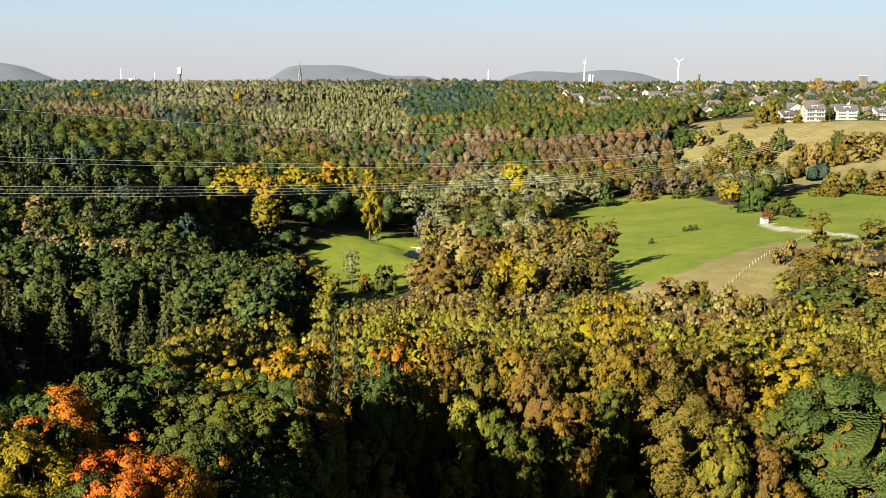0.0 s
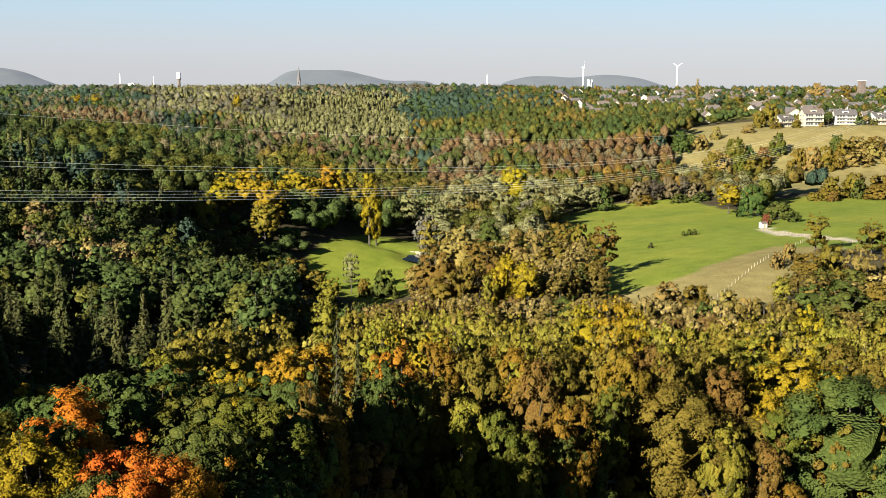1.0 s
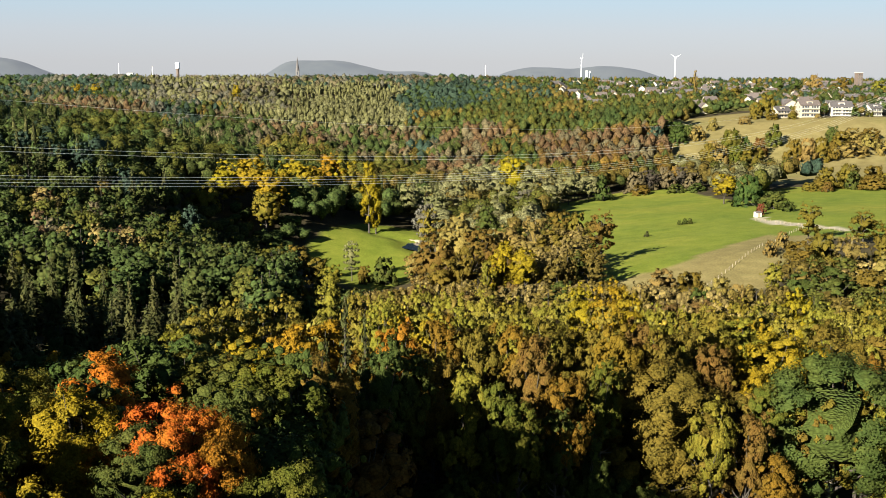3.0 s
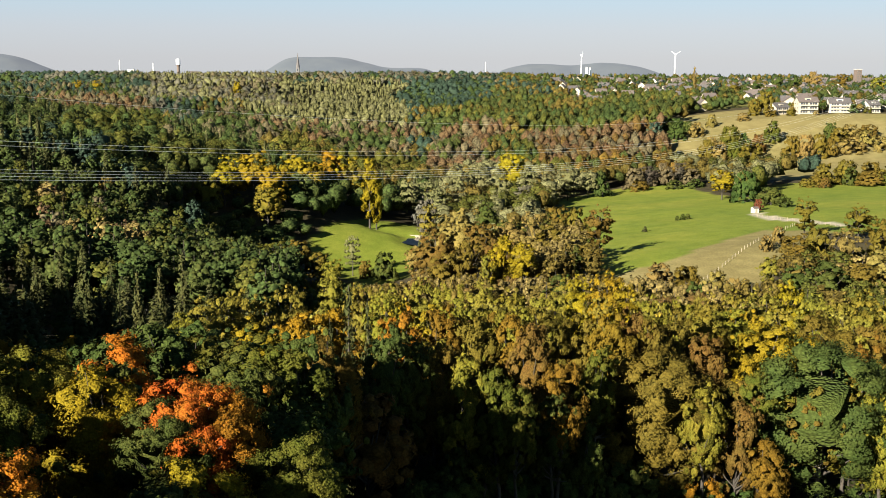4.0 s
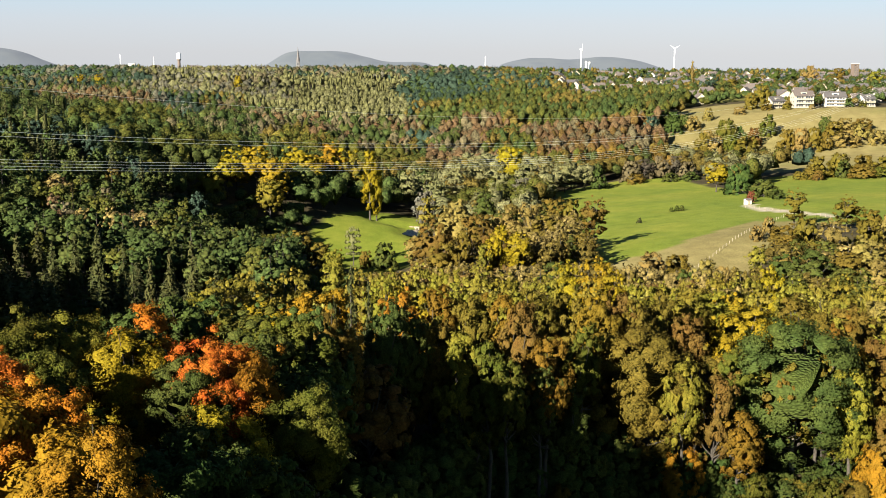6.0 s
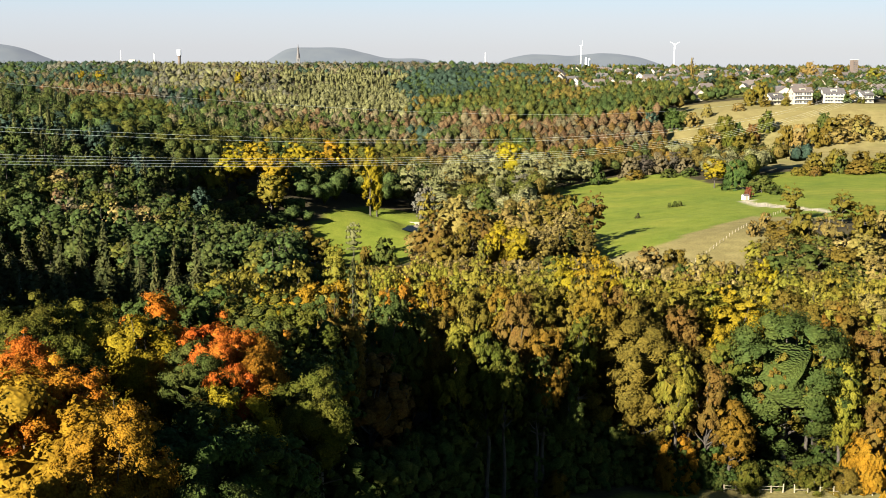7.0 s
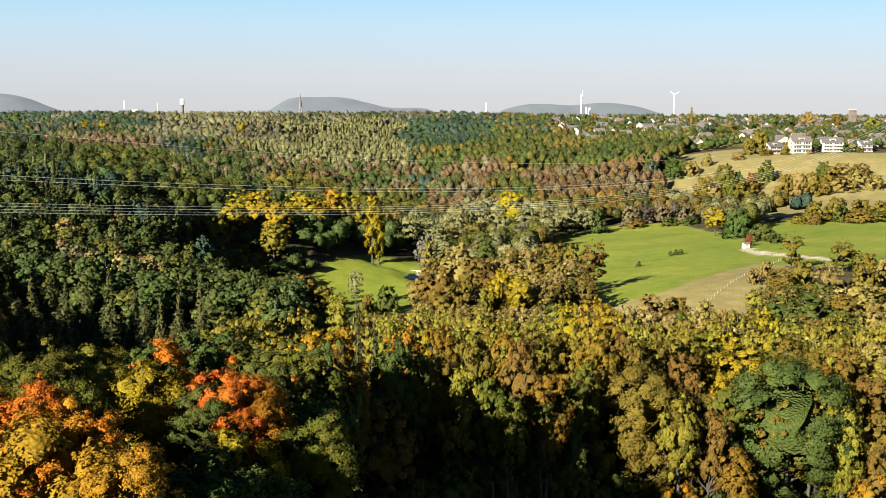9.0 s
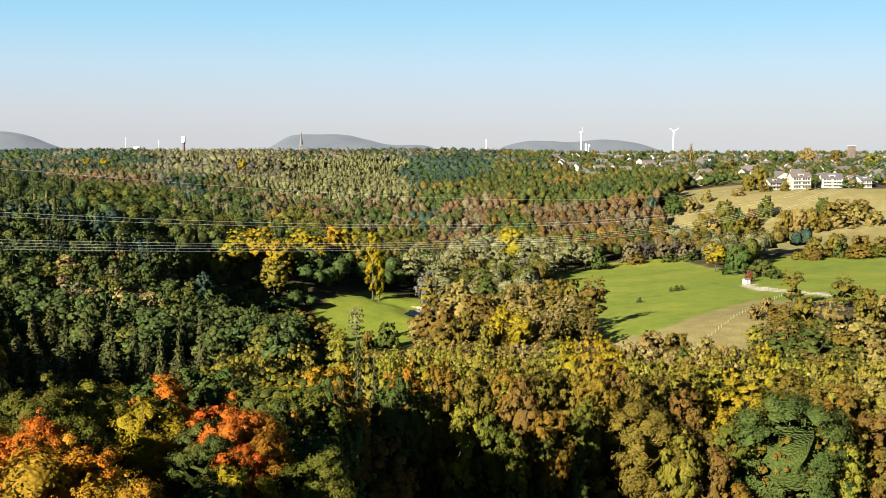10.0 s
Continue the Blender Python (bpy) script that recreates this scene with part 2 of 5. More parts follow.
# ---- land ----
STATIONS = (-1.2, -0.6, -0.25, 0.0, 0.25, 0.6, 1.2)  # across the valley, in shares of its half width
# Leftmost heights, out of view, are raised in places to cast shade.
SECTIONS = [  # y, then the ground's height at each station
    (-150, 60, 52, 44, 38, 34, 32, 32),
    (60, 70, 60, 54, 42, 36, 34, 33),
    (145, 73, 57, 45, 39, 36, 33.5, 30),
    (210, 71, 47, 39, 37, 38, 37, 36),
    (300, 68, 42, 32, 28, 29, 28, 32),
    (400, 68, 41, 14, 11, 27, 34.5, 37),
    (500, 70, 50, 11, 8, 22, 31.5, 36),
    (570, 72, 48, 24, 11, 20, 28.5, 33),
    (720, 76, 48, 24, 12, 14, 24, 32),
    (850, 70, 45, 26, 14, 15, 25, 36),
    (980, 60, 42, 27, 18, 31, 51, 54),
    (1400, 52, 44, 33, 34, 48, 57, 60),
    (2000, 60, 60, 61, 61, 60, 60, 60),
    (3000, 42, 42, 42, 42, 42, 42, 42),
    (5200, 20, 20, 20, 20, 20, 20, 20),
]


def smooth_between(x, xs, ys):
    """Smooth curve through a few heights."""
    if x <= xs[0]:
        return ys[0]
    if x >= xs[-1]:
        return ys[-1]
    i = max(k for k in range(len(xs) - 1) if xs[k] <= x)
    h = xs[i + 1] - xs[i]
    u = (x - xs[i]) / h

    def slope(k):
        if k == 0 or k == len(xs) - 1:
            return 0.0
        return (ys[k + 1] - ys[k - 1]) / (xs[k + 1] - xs[k - 1])
    a, b = slope(i) * h, slope(i + 1) * h
    return (ys[i] * (2 * u ** 3 - 3 * u ** 2 + 1) + a * (u ** 3 - 2 * u ** 2 + u)
            + ys[i + 1] * (3 * u ** 2 - 2 * u ** 3) + b * (u ** 3 - u ** 2))


SECTION_Y = [s[0] for s in SECTIONS]


STREAM_LINE = [(10, 526), (0, 538), (-9, 544), (-15, 551), (-14, 560), (-20, 567), (-28, 567), (-36, 574)]


def stream_distance(x, y):
    best = 99.0
    for (x0, y0), (x1, y1) in zip(STREAM_LINE, STREAM_LINE[1:]):
        u = ((x - x0) * (x1 - x0) + (y - y0) * (y1 - y0)) / ((x1 - x0) ** 2 + (y1 - y0) ** 2)
        u = min(1, max(0, u))
        best = min(best, math.hypot(x - x0 - u * (x1 - x0), y - y0 - u * (y1 - y0)))
    return best


def height(x, y):
    half = 60 + 0.42 * max(y, -60)
    s = x / half
    lo = max([k for k in range(len(SECTIONS)) if SECTION_Y[k] <= y], default=0)
    near = range(max(0, lo - 1), min(len(SECTIONS), lo + 3))
    z = smooth_between(y, [SECTION_Y[k] for k in near], [smooth_between(s, STATIONS, SECTIONS[k][1:]) for k in near])
    if -50 < x < 20 and 510 < y < 590:
        z -= 1.8 * max(0, min(1, (7 - stream_distance(x, y)) / 3))
    if y > 650:  # low wooded ridges across the far valley
        swell = min(1, (y - 650) / 300) * min(1, max(0, (190 - x) / 120)) * (1 if y < 1700 else 0.45)
        z += swell * (11 * noise.noise(Vector((x / 230 + 3.7, y / 105, 2.1))) + 4 * noise.noise(Vector((x / 80, y / 60, 5.5))))
    return z + 0.5 * noise.noise(Vector((x / 35, y / 35, 0.3)))


def inside(x, y, ring):
    hit = False
    for (x0, y0), (x1, y1) in zip(ring, ring[1:] + ring[:1]):
        if (y0 > y) != (y1 > y) and x < (x1 - x0) * (y - y0) / (y1 - y0) + x0:
            hit = not hit
    return hit


NEAR_PASTURE = [(-9, -400), (-9, 60), (-6, 95), (2, 122), (12, 130), (30, 134), (52, 142), (75, 143), (140, 138), (300, 60), (300, -400)]
MEADOW = [(54, 348), (54, 390), (46, 490), (50, 560), (62, 610), (72, 700), (118, 748), (158, 745), (160, 640), (172, 612), (205, 690), (420, 740), (420, 560),
          (330, 430), (175, 404), (150, 425), (120, 385), (104, 352), (84, 342)]
DRY_PATCH = [(54, 346), (56, 372), (76, 380), (98, 408), (125, 442), (150, 425), (120, 385), (104, 350), (84, 340)]
STREAM_MEADOW = [(-62, 508), (-63, 530), (-53, 560), (-40, 586), (-20, 594), (-4, 588), (-4, 540), (-14, 480), (-26, 458), (-50, 484)]
TAN_FIELD_AREA = [(176, 790), (172, 860), (180, 940), (216, 1000), (205, 1060), (300, 1075), (300, 992), (560, 985), (560, 700), (330, 690), (250, 700), (196, 735)]
PATH_AREA = [(149, 516), (143, 520), (141, 506), (143, 485), (152, 466), (160, 440), (164, 442), (158, 470), (150, 490), (147, 508)]
OPEN = (NEAR_PASTURE, MEADOW, STREAM_MEADOW, TAN_FIELD_AREA)


def is_open(x, y):
    return any(inside(x, y, ring) for ring in OPEN)


def set_mesh(me, verts, faces):
    """Fills a mesh from arrays; all faces have the same number of corners."""
    verts, faces = np.asarray(verts, np.float32), np.asarray(faces, np.int32)
    n, k = faces.shape
    me.vertices.add(len(verts))
    me.vertices.foreach_set("co", verts.ravel())
    me.loops.add(n * k)
    me.loops.foreach_set("vertex_index", faces.ravel())
    me.polygons.add(n)
    me.polygons.foreach_set("loop_start", np.arange(0, n * k, k, dtype=np.int32))
    me.update(calc_edges=True)
    return me


def build_ground():
    def axis(parts):
        out = []
        for a, b, step in parts:
            out += list(np.arange(a, b, step))
        return out
    ys = axis([(-1500, -200, 100), (-200, 0, 10), (0, 760, 4), (760, 1100, 7), (1100, 2400, 40), (2400, 4950, 150)]) + [4950]
    xs = axis([(-5000, -1000, 250), (-1000, -300, 25), (-300, -100, 8), (-100, 240, 4), (240, 600, 8), (600, 1000, 25), (1000, 5000, 250)]) + [5000]
    verts = [(x, y, height(x, y)) for y in ys for x in xs]
    w = len(xs)
    faces = [(j * w + i, j * w + i + 1, (j + 1) * w + i + 1, (j + 1) * w + i) for j in range(len(ys) - 1) for i in range(w - 1)]
    me = set_mesh(bpy.data.meshes.new("ground"), verts, faces)
    for p in me.polygons:
        p.use_smooth = True
    use = me.attributes.new("land_use", "FLOAT_COLOR", "POINT")
    data = np.zeros((len(verts), 4), np.float32)
    data[:, 3] = 1
    for i, (x, y, z) in enumerate(verts):
        jx = x + 3 * noise.noise(Vector((x / 9, y / 9, 1.7)))
        jy = y + 3 * noise.noise(Vector((x / 9, y / 9, 5.1)))
        if -420 < y < 1100:
            if inside(jx, jy, MEADOW) or inside(jx, jy, STREAM_MEADOW) or inside(jx, jy, NEAR_PASTURE):
                data[i, 0] = 1
            if inside(jx, jy, TAN_FIELD_AREA) or inside(jx, jy, DRY_PATCH):
                data[i, 1] = 1
            if y < 150 and y > 120 and inside(jx, jy, NEAR_PASTURE) and jx > 38:
                data[i, 1] = min(1, max(0, (jy - 128) / 8))
            if inside(x, y, PATH_AREA):
                data[i, 2] = 1
        elif y >= 1100 and x > 120:
            data[i, 0], data[i, 1] = 0.5, 0.3
    use.data.foreach_set("color", data.ravel())
    me.materials.append(ground_material())
    tagged(new("ground", me), "rolling valley floor of pasture and woodland earth", "ground", kind="structure")


build_ground()


# ---- trees ----
def tube(path, radii, sides=7):
    """A tapered tube along a path, as vertices and quads."""
    verts, faces = [], []
    for k, (p, r) in enumerate(zip(path, radii)):
        d = (Vector(path[min(k + 1, len(path) - 1)]) - Vector(path[max(k - 1, 0)])).normalized()
        u = d.cross(Vector((0.3, 0.9, 0.2))).normalized()
        v = d.cross(u)
        for a in range(sides):
            w = 2 * math.pi * a / sides
            verts.append(tuple(Vector(p) + (u * math.cos(w) + v * math.sin(w)) * r))
    for k in range(len(path) - 1):
        for a in range(sides):
            b = (a + 1) % sides
            faces.append((k * sides + a, k * sides + b, (k + 1) * sides + b, (k + 1) * sides + a))
    return verts, faces


def join(parts):
    verts, faces = [], []
    for v, f in parts:
        o = len(verts)
        verts += list(v)
        faces += [tuple(i + o for i in q) for q in f]
    return verts, faces


def unit(v):
    return v / (np.linalg.norm(v, axis=1, keepdims=True) + 1e-9)


def sprays(points, normals, size, rng, ragged=0.36, long=1.25, upright=0.3):
    """Small three-cornered leaf sprays at the points, facing roughly along the normals; they shade softly with their tuft."""
    n = len(points)
    soft = unit(normals)
    nor = unit(soft + rng.normal(0, ragged, (n, 3)))
    u = rng.normal(0, 1, (n, 3)) + np.array([0, 0, 1.6 * upright])
    u = unit(u - nor * (u * nor).sum(1, keepdims=True))
    v = np.cross(nor, u)
    s = 0.62 * size * rng.uniform(0.6, 1.4, (n, 1))
    corners = []
    for k in range(3):
        a = 2.094 * k + rng.uniform(-0.4, 0.4, (n, 1))
        corners.append(points + u * np.cos(a) * s * long + v * np.sin(a) * s / long ** 0.5)
    shade = unit(soft * 0.8 + nor * 0.4)
    return np.stack(corners, 1).reshape(-1, 3), np.repeat(shade, 3, axis=0)


def heap(parts):
    """Several sets of sprays as one: corners, triangles, shading normals."""
    verts = np.concatenate([v for v, _ in parts])
    return verts, np.arange(len(verts)).reshape(-1, 3), np.concatenate([n for _, n in parts])


def shade_softly(me, normals):
    at = me.attributes.new("custom_normal", "FLOAT_VECTOR", "POINT")
    at.data.foreach_set("vector", np.asarray(normals, np.float32).ravel())
    me.update()


def stock_meshes(wood, limbs, leaves):
    out = [set_mesh(bpy.data.meshes.new(n), v, f) for n, (v, f) in (("trunk", wood), ("branchwork", limbs), ("crown", leaves[:2]))]
    shade_softly(out[2], leaves[2])
    return out


def ball(rng, n):
    d = rng.normal(0, 1, (n, 3))
    return d / np.linalg.norm(d, axis=1, keepdims=True)


def crown_points(rng, lobes, count, centre, shell=0.3, tuft=0.5):
    """Points in small tufts over the outsides of a crown's lobes, few where a lobe faces inwards."""
    tufts = max(12, count // (13 if count > 900 else 5))
    area = np.array([r * r for _, r in lobes])
    pick = rng.choice(len(lobes), tufts * 3, p=area / area.sum())
    d = ball(rng, tufts * 3)
    c = np.array([l[0] for l in lobes])[pick]
    r = np.array([l[1] for l in lobes])[pick][:, None]
    out = c - np.array(centre)
    out /= np.linalg.norm(out, axis=1, keepdims=True) + 1e-9
    keep = (d * out).sum(1) > rng.uniform(-0.8, 0.2, tufts * 3)
    p = c + d * r * (1.12 - shell * rng.uniform(0, 1, (tufts * 3, 1))) * np.array([1, 1, 0.85])
    p, d, out = p[keep][:tufts], d[keep][:tufts], out[keep][:tufts]
    which = rng.integers(0, len(p), count)
    off = ball(rng, count) * rng.uniform(0.25, 1, (count, 1))
    size = tuft * rng.uniform(0.6, 1.4, len(p))[which][:, None]
    return p[which] + off * size * np.array([1, 1, 0.8]), d[which] * 0.6 + out[which] * 0.55 + off * 0.5


def stem(rng, h, radius, lean=0.4):
    """A tapered, slightly bent trunk that widens at its foot."""
    turn = rng.uniform(0, 6)
    bend = [(lean * math.sin(k * 1.3 + turn) * k / 6, lean * math.cos(k * 1.7 + turn) * k / 6, h * k / 6) for k in range(7)]
    bend[1:1] = [(0, 0, h * 0.03)]
    return tube(bend, [radius * 1.5] + [radius * (1 - 0.13 * k) for k in range(7)], 8)


def limbs_to(rng, lobes, number, radius, h):
    """Limbs that rise from the stem's axis into the lobes."""
    parts = []
    for i in rng.permutation(len(lobes))[:number]:
        end = Vector(lobes[i][0])
        start = Vector((0, 0, min(max(end.z * 0.62, h * 0.3), h * 0.95)))
        mid = start.lerp(end, 0.5) + Vector((rng.uniform(-0.3, 0.3), rng.uniform(-0.3, 0.3), -0.07 * (end - start).length))
        parts.append(tube([start, mid, end], [radius * 0.5, radius * 0.3, radius * 0.09], 5))
    return join(parts)


def lobes_of(rng, n, centre, radii, size, low=-0.55):
    """Uneven lobes over an ellipsoid."""
    out = []
    while len(out) < n:
        d = ball(rng, 1)[0]
        if d[2] < low:
            continue
        k = rng.uniform(0.72, 1.0)
        p = np.array(centre) + d * np.array(radii) * k
        out.append((tuple(p), size * rng.uniform(0.65, 1.3)))
    out.append((tuple(centre), size * 1.3))
    return out


TREE_HEIGHT, TREE_RADIUS = 20.0, 6.0


@functools.cache
def facets(level):
    """The triangles of a round body."""
    bm = bmesh.new()
    bmesh.ops.create_icosphere(bm, subdivisions=level, radius=1.0)
    bm.verts.index_update()
    v = np.array([tuple(p.co) for p in bm.verts])
    f = np.array([[p.index for p in q.verts] for q in bm.faces])
    bm.free()
    return v, f


def lobe_body(lobes, centre, level, rng, scale=0.67):
    """The leafy clumps of a crown, one rough body for each lobe, round a dark closed middle."""
    v, f = facets(2)
    c = np.array([l[0] for l in lobes]) - np.array(centre)
    r = np.array([l[1] for l in lobes])
    along = v @ c.T
    room = along ** 2 - (c ** 2).sum(1) + r ** 2
    reach = np.where(room > 0, along + np.sqrt(np.maximum(room, 0)), 0).max(1)
    p = v * (reach * 0.58)[:, None] + np.array(centre)
    p[:, 2] = np.maximum(p[:, 2], 0.4)
    corners, normals = [p[f].reshape(-1, 3)], [v[f].reshape(-1, 3)]
    for place, radius in lobes:
        v, f = facets(level if radius > 0.95 else max(1, level - 1))
        q = v * (radius * scale * rng.normal(1, 0.12, len(v)))[:, None] * np.array([1, 1, 0.85]) + np.array(place)
        out = unit(np.array([place]) - np.array([centre]))
        n = unit(v + 0.9 * out)
        corners.append(q[f].reshape(-1, 3))
        normals.append(n[f].reshape(-1, 3))
    return np.concatenate(corners), np.concatenate(normals)


def far_kind(shape, detail, rng):
    """A far tree: a small rough body inside a lumpy coat of leaf sprays."""
    v, f = facets(2 if detail > 0.02 else 1)
    wide = {"poplar": 0.8, "conifer": 0.8}.get(shape, 1.0)
    waves = [(rng.normal(0, 3.0, 3), rng.uniform(0, 6)), (rng.normal(0, 5.0, 3), rng.uniform(0, 6))]

    def lumpy(d):
        k = 0.86 + sum(0.17 * np.sin(d @ w + o) for w, o in waves)
        p = d * k[:, None] * np.array([6.0 * wide, 6.0 * wide, 8.4]) + np.array([0, 0, 11.4])
        if shape == "conifer":
            p[:, :2] *= np.clip(1.25 - p[:, 2:] / 19.0, 0.08, 1.1)
        return p
    n = int(9500 * detail * 0.6)
    d = ball(rng, n)
    d[:, 2] = np.abs(d[:, 2]) * 1.3 - 0.3
    d /= np.linalg.norm(d, axis=1, keepdims=True)
    coat = sprays(lumpy(d) + rng.normal(0, 0.35, (n, 3)), d + np.array([0, 0, 0.2]), 34.0 / math.sqrt(n) * 0.30, rng, 0.35, 1.25, 0.3)
    core = (lumpy(v) - np.array([0, 0, 11.4])) * rng.normal(0.95, 0.13, (len(v), 1)) + np.array([0, 0, 11.2])
    leaves = heap([(core[f].reshape(-1, 3), unit(v)[f].reshape(-1, 3)), coat])
    wood = tube([(0, 0, 0), (0, 0, 12)], [0.3, 0.15], 5)
    return stock_meshes(wood, wood, leaves)


def build_kind(shape, detail, seed):
    """Trunk and crown meshes of one tree of 20 m with a crown 6 m in radius. detail: share of the full number of sprays."""
    rng = np.random.default_rng(seed)
    if detail < 0.05:
        return far_kind(shape, detail, rng)
    count = int(9500 * detail * (0.9 if detail < 0.5 else 1))
    level = 2 if detail > 1 else 1
    ragged = 0.28 if detail > 0.5 else 0.22
    leaf = 0.34 / math.sqrt(detail) ** (0.65 if detail < 1 else 1.1) * (0.70 if shape == "oak" else 0.85 if detail < 0.5 else 0.9)
    if shape in ("broad", "oak"):
        low = -0.9 if shape == "oak" else -0.8
        wide, deep, tall = rng.uniform(0.86, 1.12, 3)
        if shape == "oak":
            middle = (0, 0, 6.9)
            lobes = lobes_of(rng, 76, middle, (5.0, 5.0, 5.7), 1.05, low)
        else:
            middle = (0, 0, 10.5)
            lobes = lobes_of(rng, 46, (0, 0, 10.8), (4.7 * wide, 4.7 * deep, 7.7 * tall), 1.3, low)
            lobes += [((a + rng.normal(0, 1.2), b + rng.normal(0, 1.2), c + rng.normal(0, 1.2)), r * rng.uniform(0.45, 0.7)) for (a, b, c), r in lobes[:26]]
        p, d = crown_points(rng, lobes, count, middle)
        leaves = heap([sprays(p, d, leaf, rng, ragged), lobe_body(lobes, middle, level, rng)])
        if shape == "oak":
            v, f, n = leaves
            leaves = v * np.array([1, 1, 1.5]), f, unit(n / np.array([1, 1, 1.5]))
            lobes = [((a, b, c * 1.5), r) for (a, b, c), r in lobes]
        wood, limbs = stem(rng, 9 if shape == "oak" else 14, 0.36), limbs_to(rng, lobes, 14, 0.36, 9 if shape == "oak" else 13)
    elif shape == "willow":
        lobes = []
        for _ in range(30):
            a, r = rng.uniform(0, 2 * math.pi), 4.6 * math.sqrt(rng.uniform(0, 1))
            top = 18.5 - 0.17 * r * r + rng.uniform(-1.6, 1.2)
            for z in np.arange(4.0, top, 3.2):
                lobes.append(((r * math.cos(a), r * math.sin(a), float(z)), rng.uniform(0.9, 1.5)))
            lobes.append(((r * math.cos(a), r * math.sin(a), top), rng.uniform(0.6, 1.0)))
        p, d = crown_points(rng, lobes, count, (0, 0, 9))
        d[:, 2] += 0.2
        leaves = heap([sprays(p, d, leaf * 0.85, rng, ragged, 1.9, 2.0), lobe_body(lobes, (0, 0, 9), level, rng, 0.56)])
        wood, limbs = stem(rng, 15, 0.3), limbs_to(rng, lobes, 12, 0.3, 14)
    elif shape == "poplar":
        lobes = []
        for z in np.arange(3.5, 20, 0.75):
            wide = 4.6 * math.sin(math.pi * min(1, (z - 1.5) / 19.5)) ** 0.7
            for _ in range(3):
                a = rng.uniform(0, 2 * math.pi)
                r = wide * rng.uniform(0.35, 1.0)
                lobes.append(((r * math.cos(a), r * math.sin(a), z + rng.uniform(-0.4, 0.4)), rng.uniform(0.8, 1.5)))
        p, d = crown_points(rng, lobes, count, (0, 0, 10))
        leaves = heap([sprays(p, d, leaf, rng), lobe_body(lobes, (0, 0, 11), level, rng)])
        wood, limbs = stem(rng, 18.5, 0.32, 0.2), limbs_to(rng, lobes, 12, 0.3, 17)
    elif shape == "birch":
        lobes = lobes_of(rng, 44, (0, 0, 12.0), (4.8, 4.8, 7.4), 1.15, -0.8)
        p, d = crown_points(rng, lobes, int(count * 0.9), (0, 0, 11), 0.6)
        p[:, 2] -= rng.uniform(0, 1.2, len(p))
        leaves = heap([sprays(p, d, leaf * 0.85, rng, ragged * 1.4, 1.7, 1.6), lobe_body(lobes, (0, 0, 12), level, rng, 0.5)])
        wood, limbs = stem(rng, 18.5, 0.22, 0.3), limbs_to(rng, lobes, 34, 0.22, 17)
    elif shape == "conifer":
        detail = max(detail, 0.7) if detail > 0.2 else detail
        pts, nor = [], []
        z = 1.5
        while z < 19.6:
            reach = 5.4 * (1 - z / 20.3) ** 0.85 + 0.25
            arms = (9 if z < 14 else 6) if detail > 0.05 else 4
            turn = rng.uniform(0, 6.3)
            for k in range(arms):
                a = turn + 2 * math.pi * k / arms + rng.uniform(-0.25, 0.25)
                long = reach * rng.uniform(0.7, 1.15)
                for q in np.linspace(0.15, 1, max(2, int(long * 3.2 * math.sqrt(detail) ** 1.2))):
                    r = q * long
                    drop = 0.28 * r - 0.35 * max(0, q - 0.7) * long
                    side = rng.uniform(-0.3, 0.3) * long * (1.1 - q)
                    pts.append((r * math.cos(a) - side * math.sin(a), r * math.sin(a) + side * math.cos(a), z - drop + rng.uniform(-0.12, 0.12)))
                    nor.append((0.35 * math.cos(a), 0.35 * math.sin(a), 0.8))
            z += rng.uniform(0.55, 0.85) * (1 if detail > 0.2 else 1.5 if detail > 0.05 else 3.2)
        leaves = heap([sprays(np.array(pts), np.array(nor), 0.95 if detail > 0.2 else 1.3 if detail > 0.05 else 2.4, rng, 0.35, 1.5)])
        wood = tube([(0, 0, 0), (0.05, 0, 8), (0, 0.05, 15), (0, 0, 20)], [0.33, 0.24, 0.12, 0.03], 7)
        limbs = limbs_to(rng, [((p[0], p[1], p[2]), 1) for p in pts[::max(1, len(pts) // 40)]], 30, 0.12, 19)
    else:  # bush, drawn as 20 m high and scaled down
        lobes = []
        for _ in range(46):
            z, a = 7.4 * rng.uniform(0.03, 1) ** 1.1, rng.uniform(0, 2 * math.pi)
            r = 4.9 * math.sqrt(max(0.02, 1 - (z / 8.0) ** 2.2)) * rng.uniform(0.75, 1.0)
            lobes.append(((r * math.cos(a), r * math.sin(a), z), rng.uniform(0.9, 1.5)))
        p, d = crown_points(rng, lobes, int(count * 0.8), (0, 0, 2), 0.3, 0.6)
        v, f, n = heap([sprays(p, d, leaf * 1.05, rng, ragged), lobe_body(lobes, (0, 0, 2.5), level, rng)])
        leaves = v * np.array([1, 1, 2.3]), f, unit(n / np.array([1, 1, 2.3]))
        lobes = [((a, b, c * 2.3), r) for (a, b, c), r in lobes]
        wood, limbs = stem(rng, 9, 0.35), limbs_to(rng, lobes, 8, 0.35, 9)
    return stock_meshes(wood, limbs, leaves)


KIND_OF = {"broad": "broadleaf_tree", "oak": "oak_tree", "willow": "willow_tree", "poplar": "poplar_tree", "birch": "birch_tree",
           "conifer": "spruce_tree", "bush": "bush"}
VARIANTS = {"broad": 6, "oak": 2, "willow": 3, "poplar": 2, "birch": 2, "conifer": 3, "bush": 2}
STOCK = {}
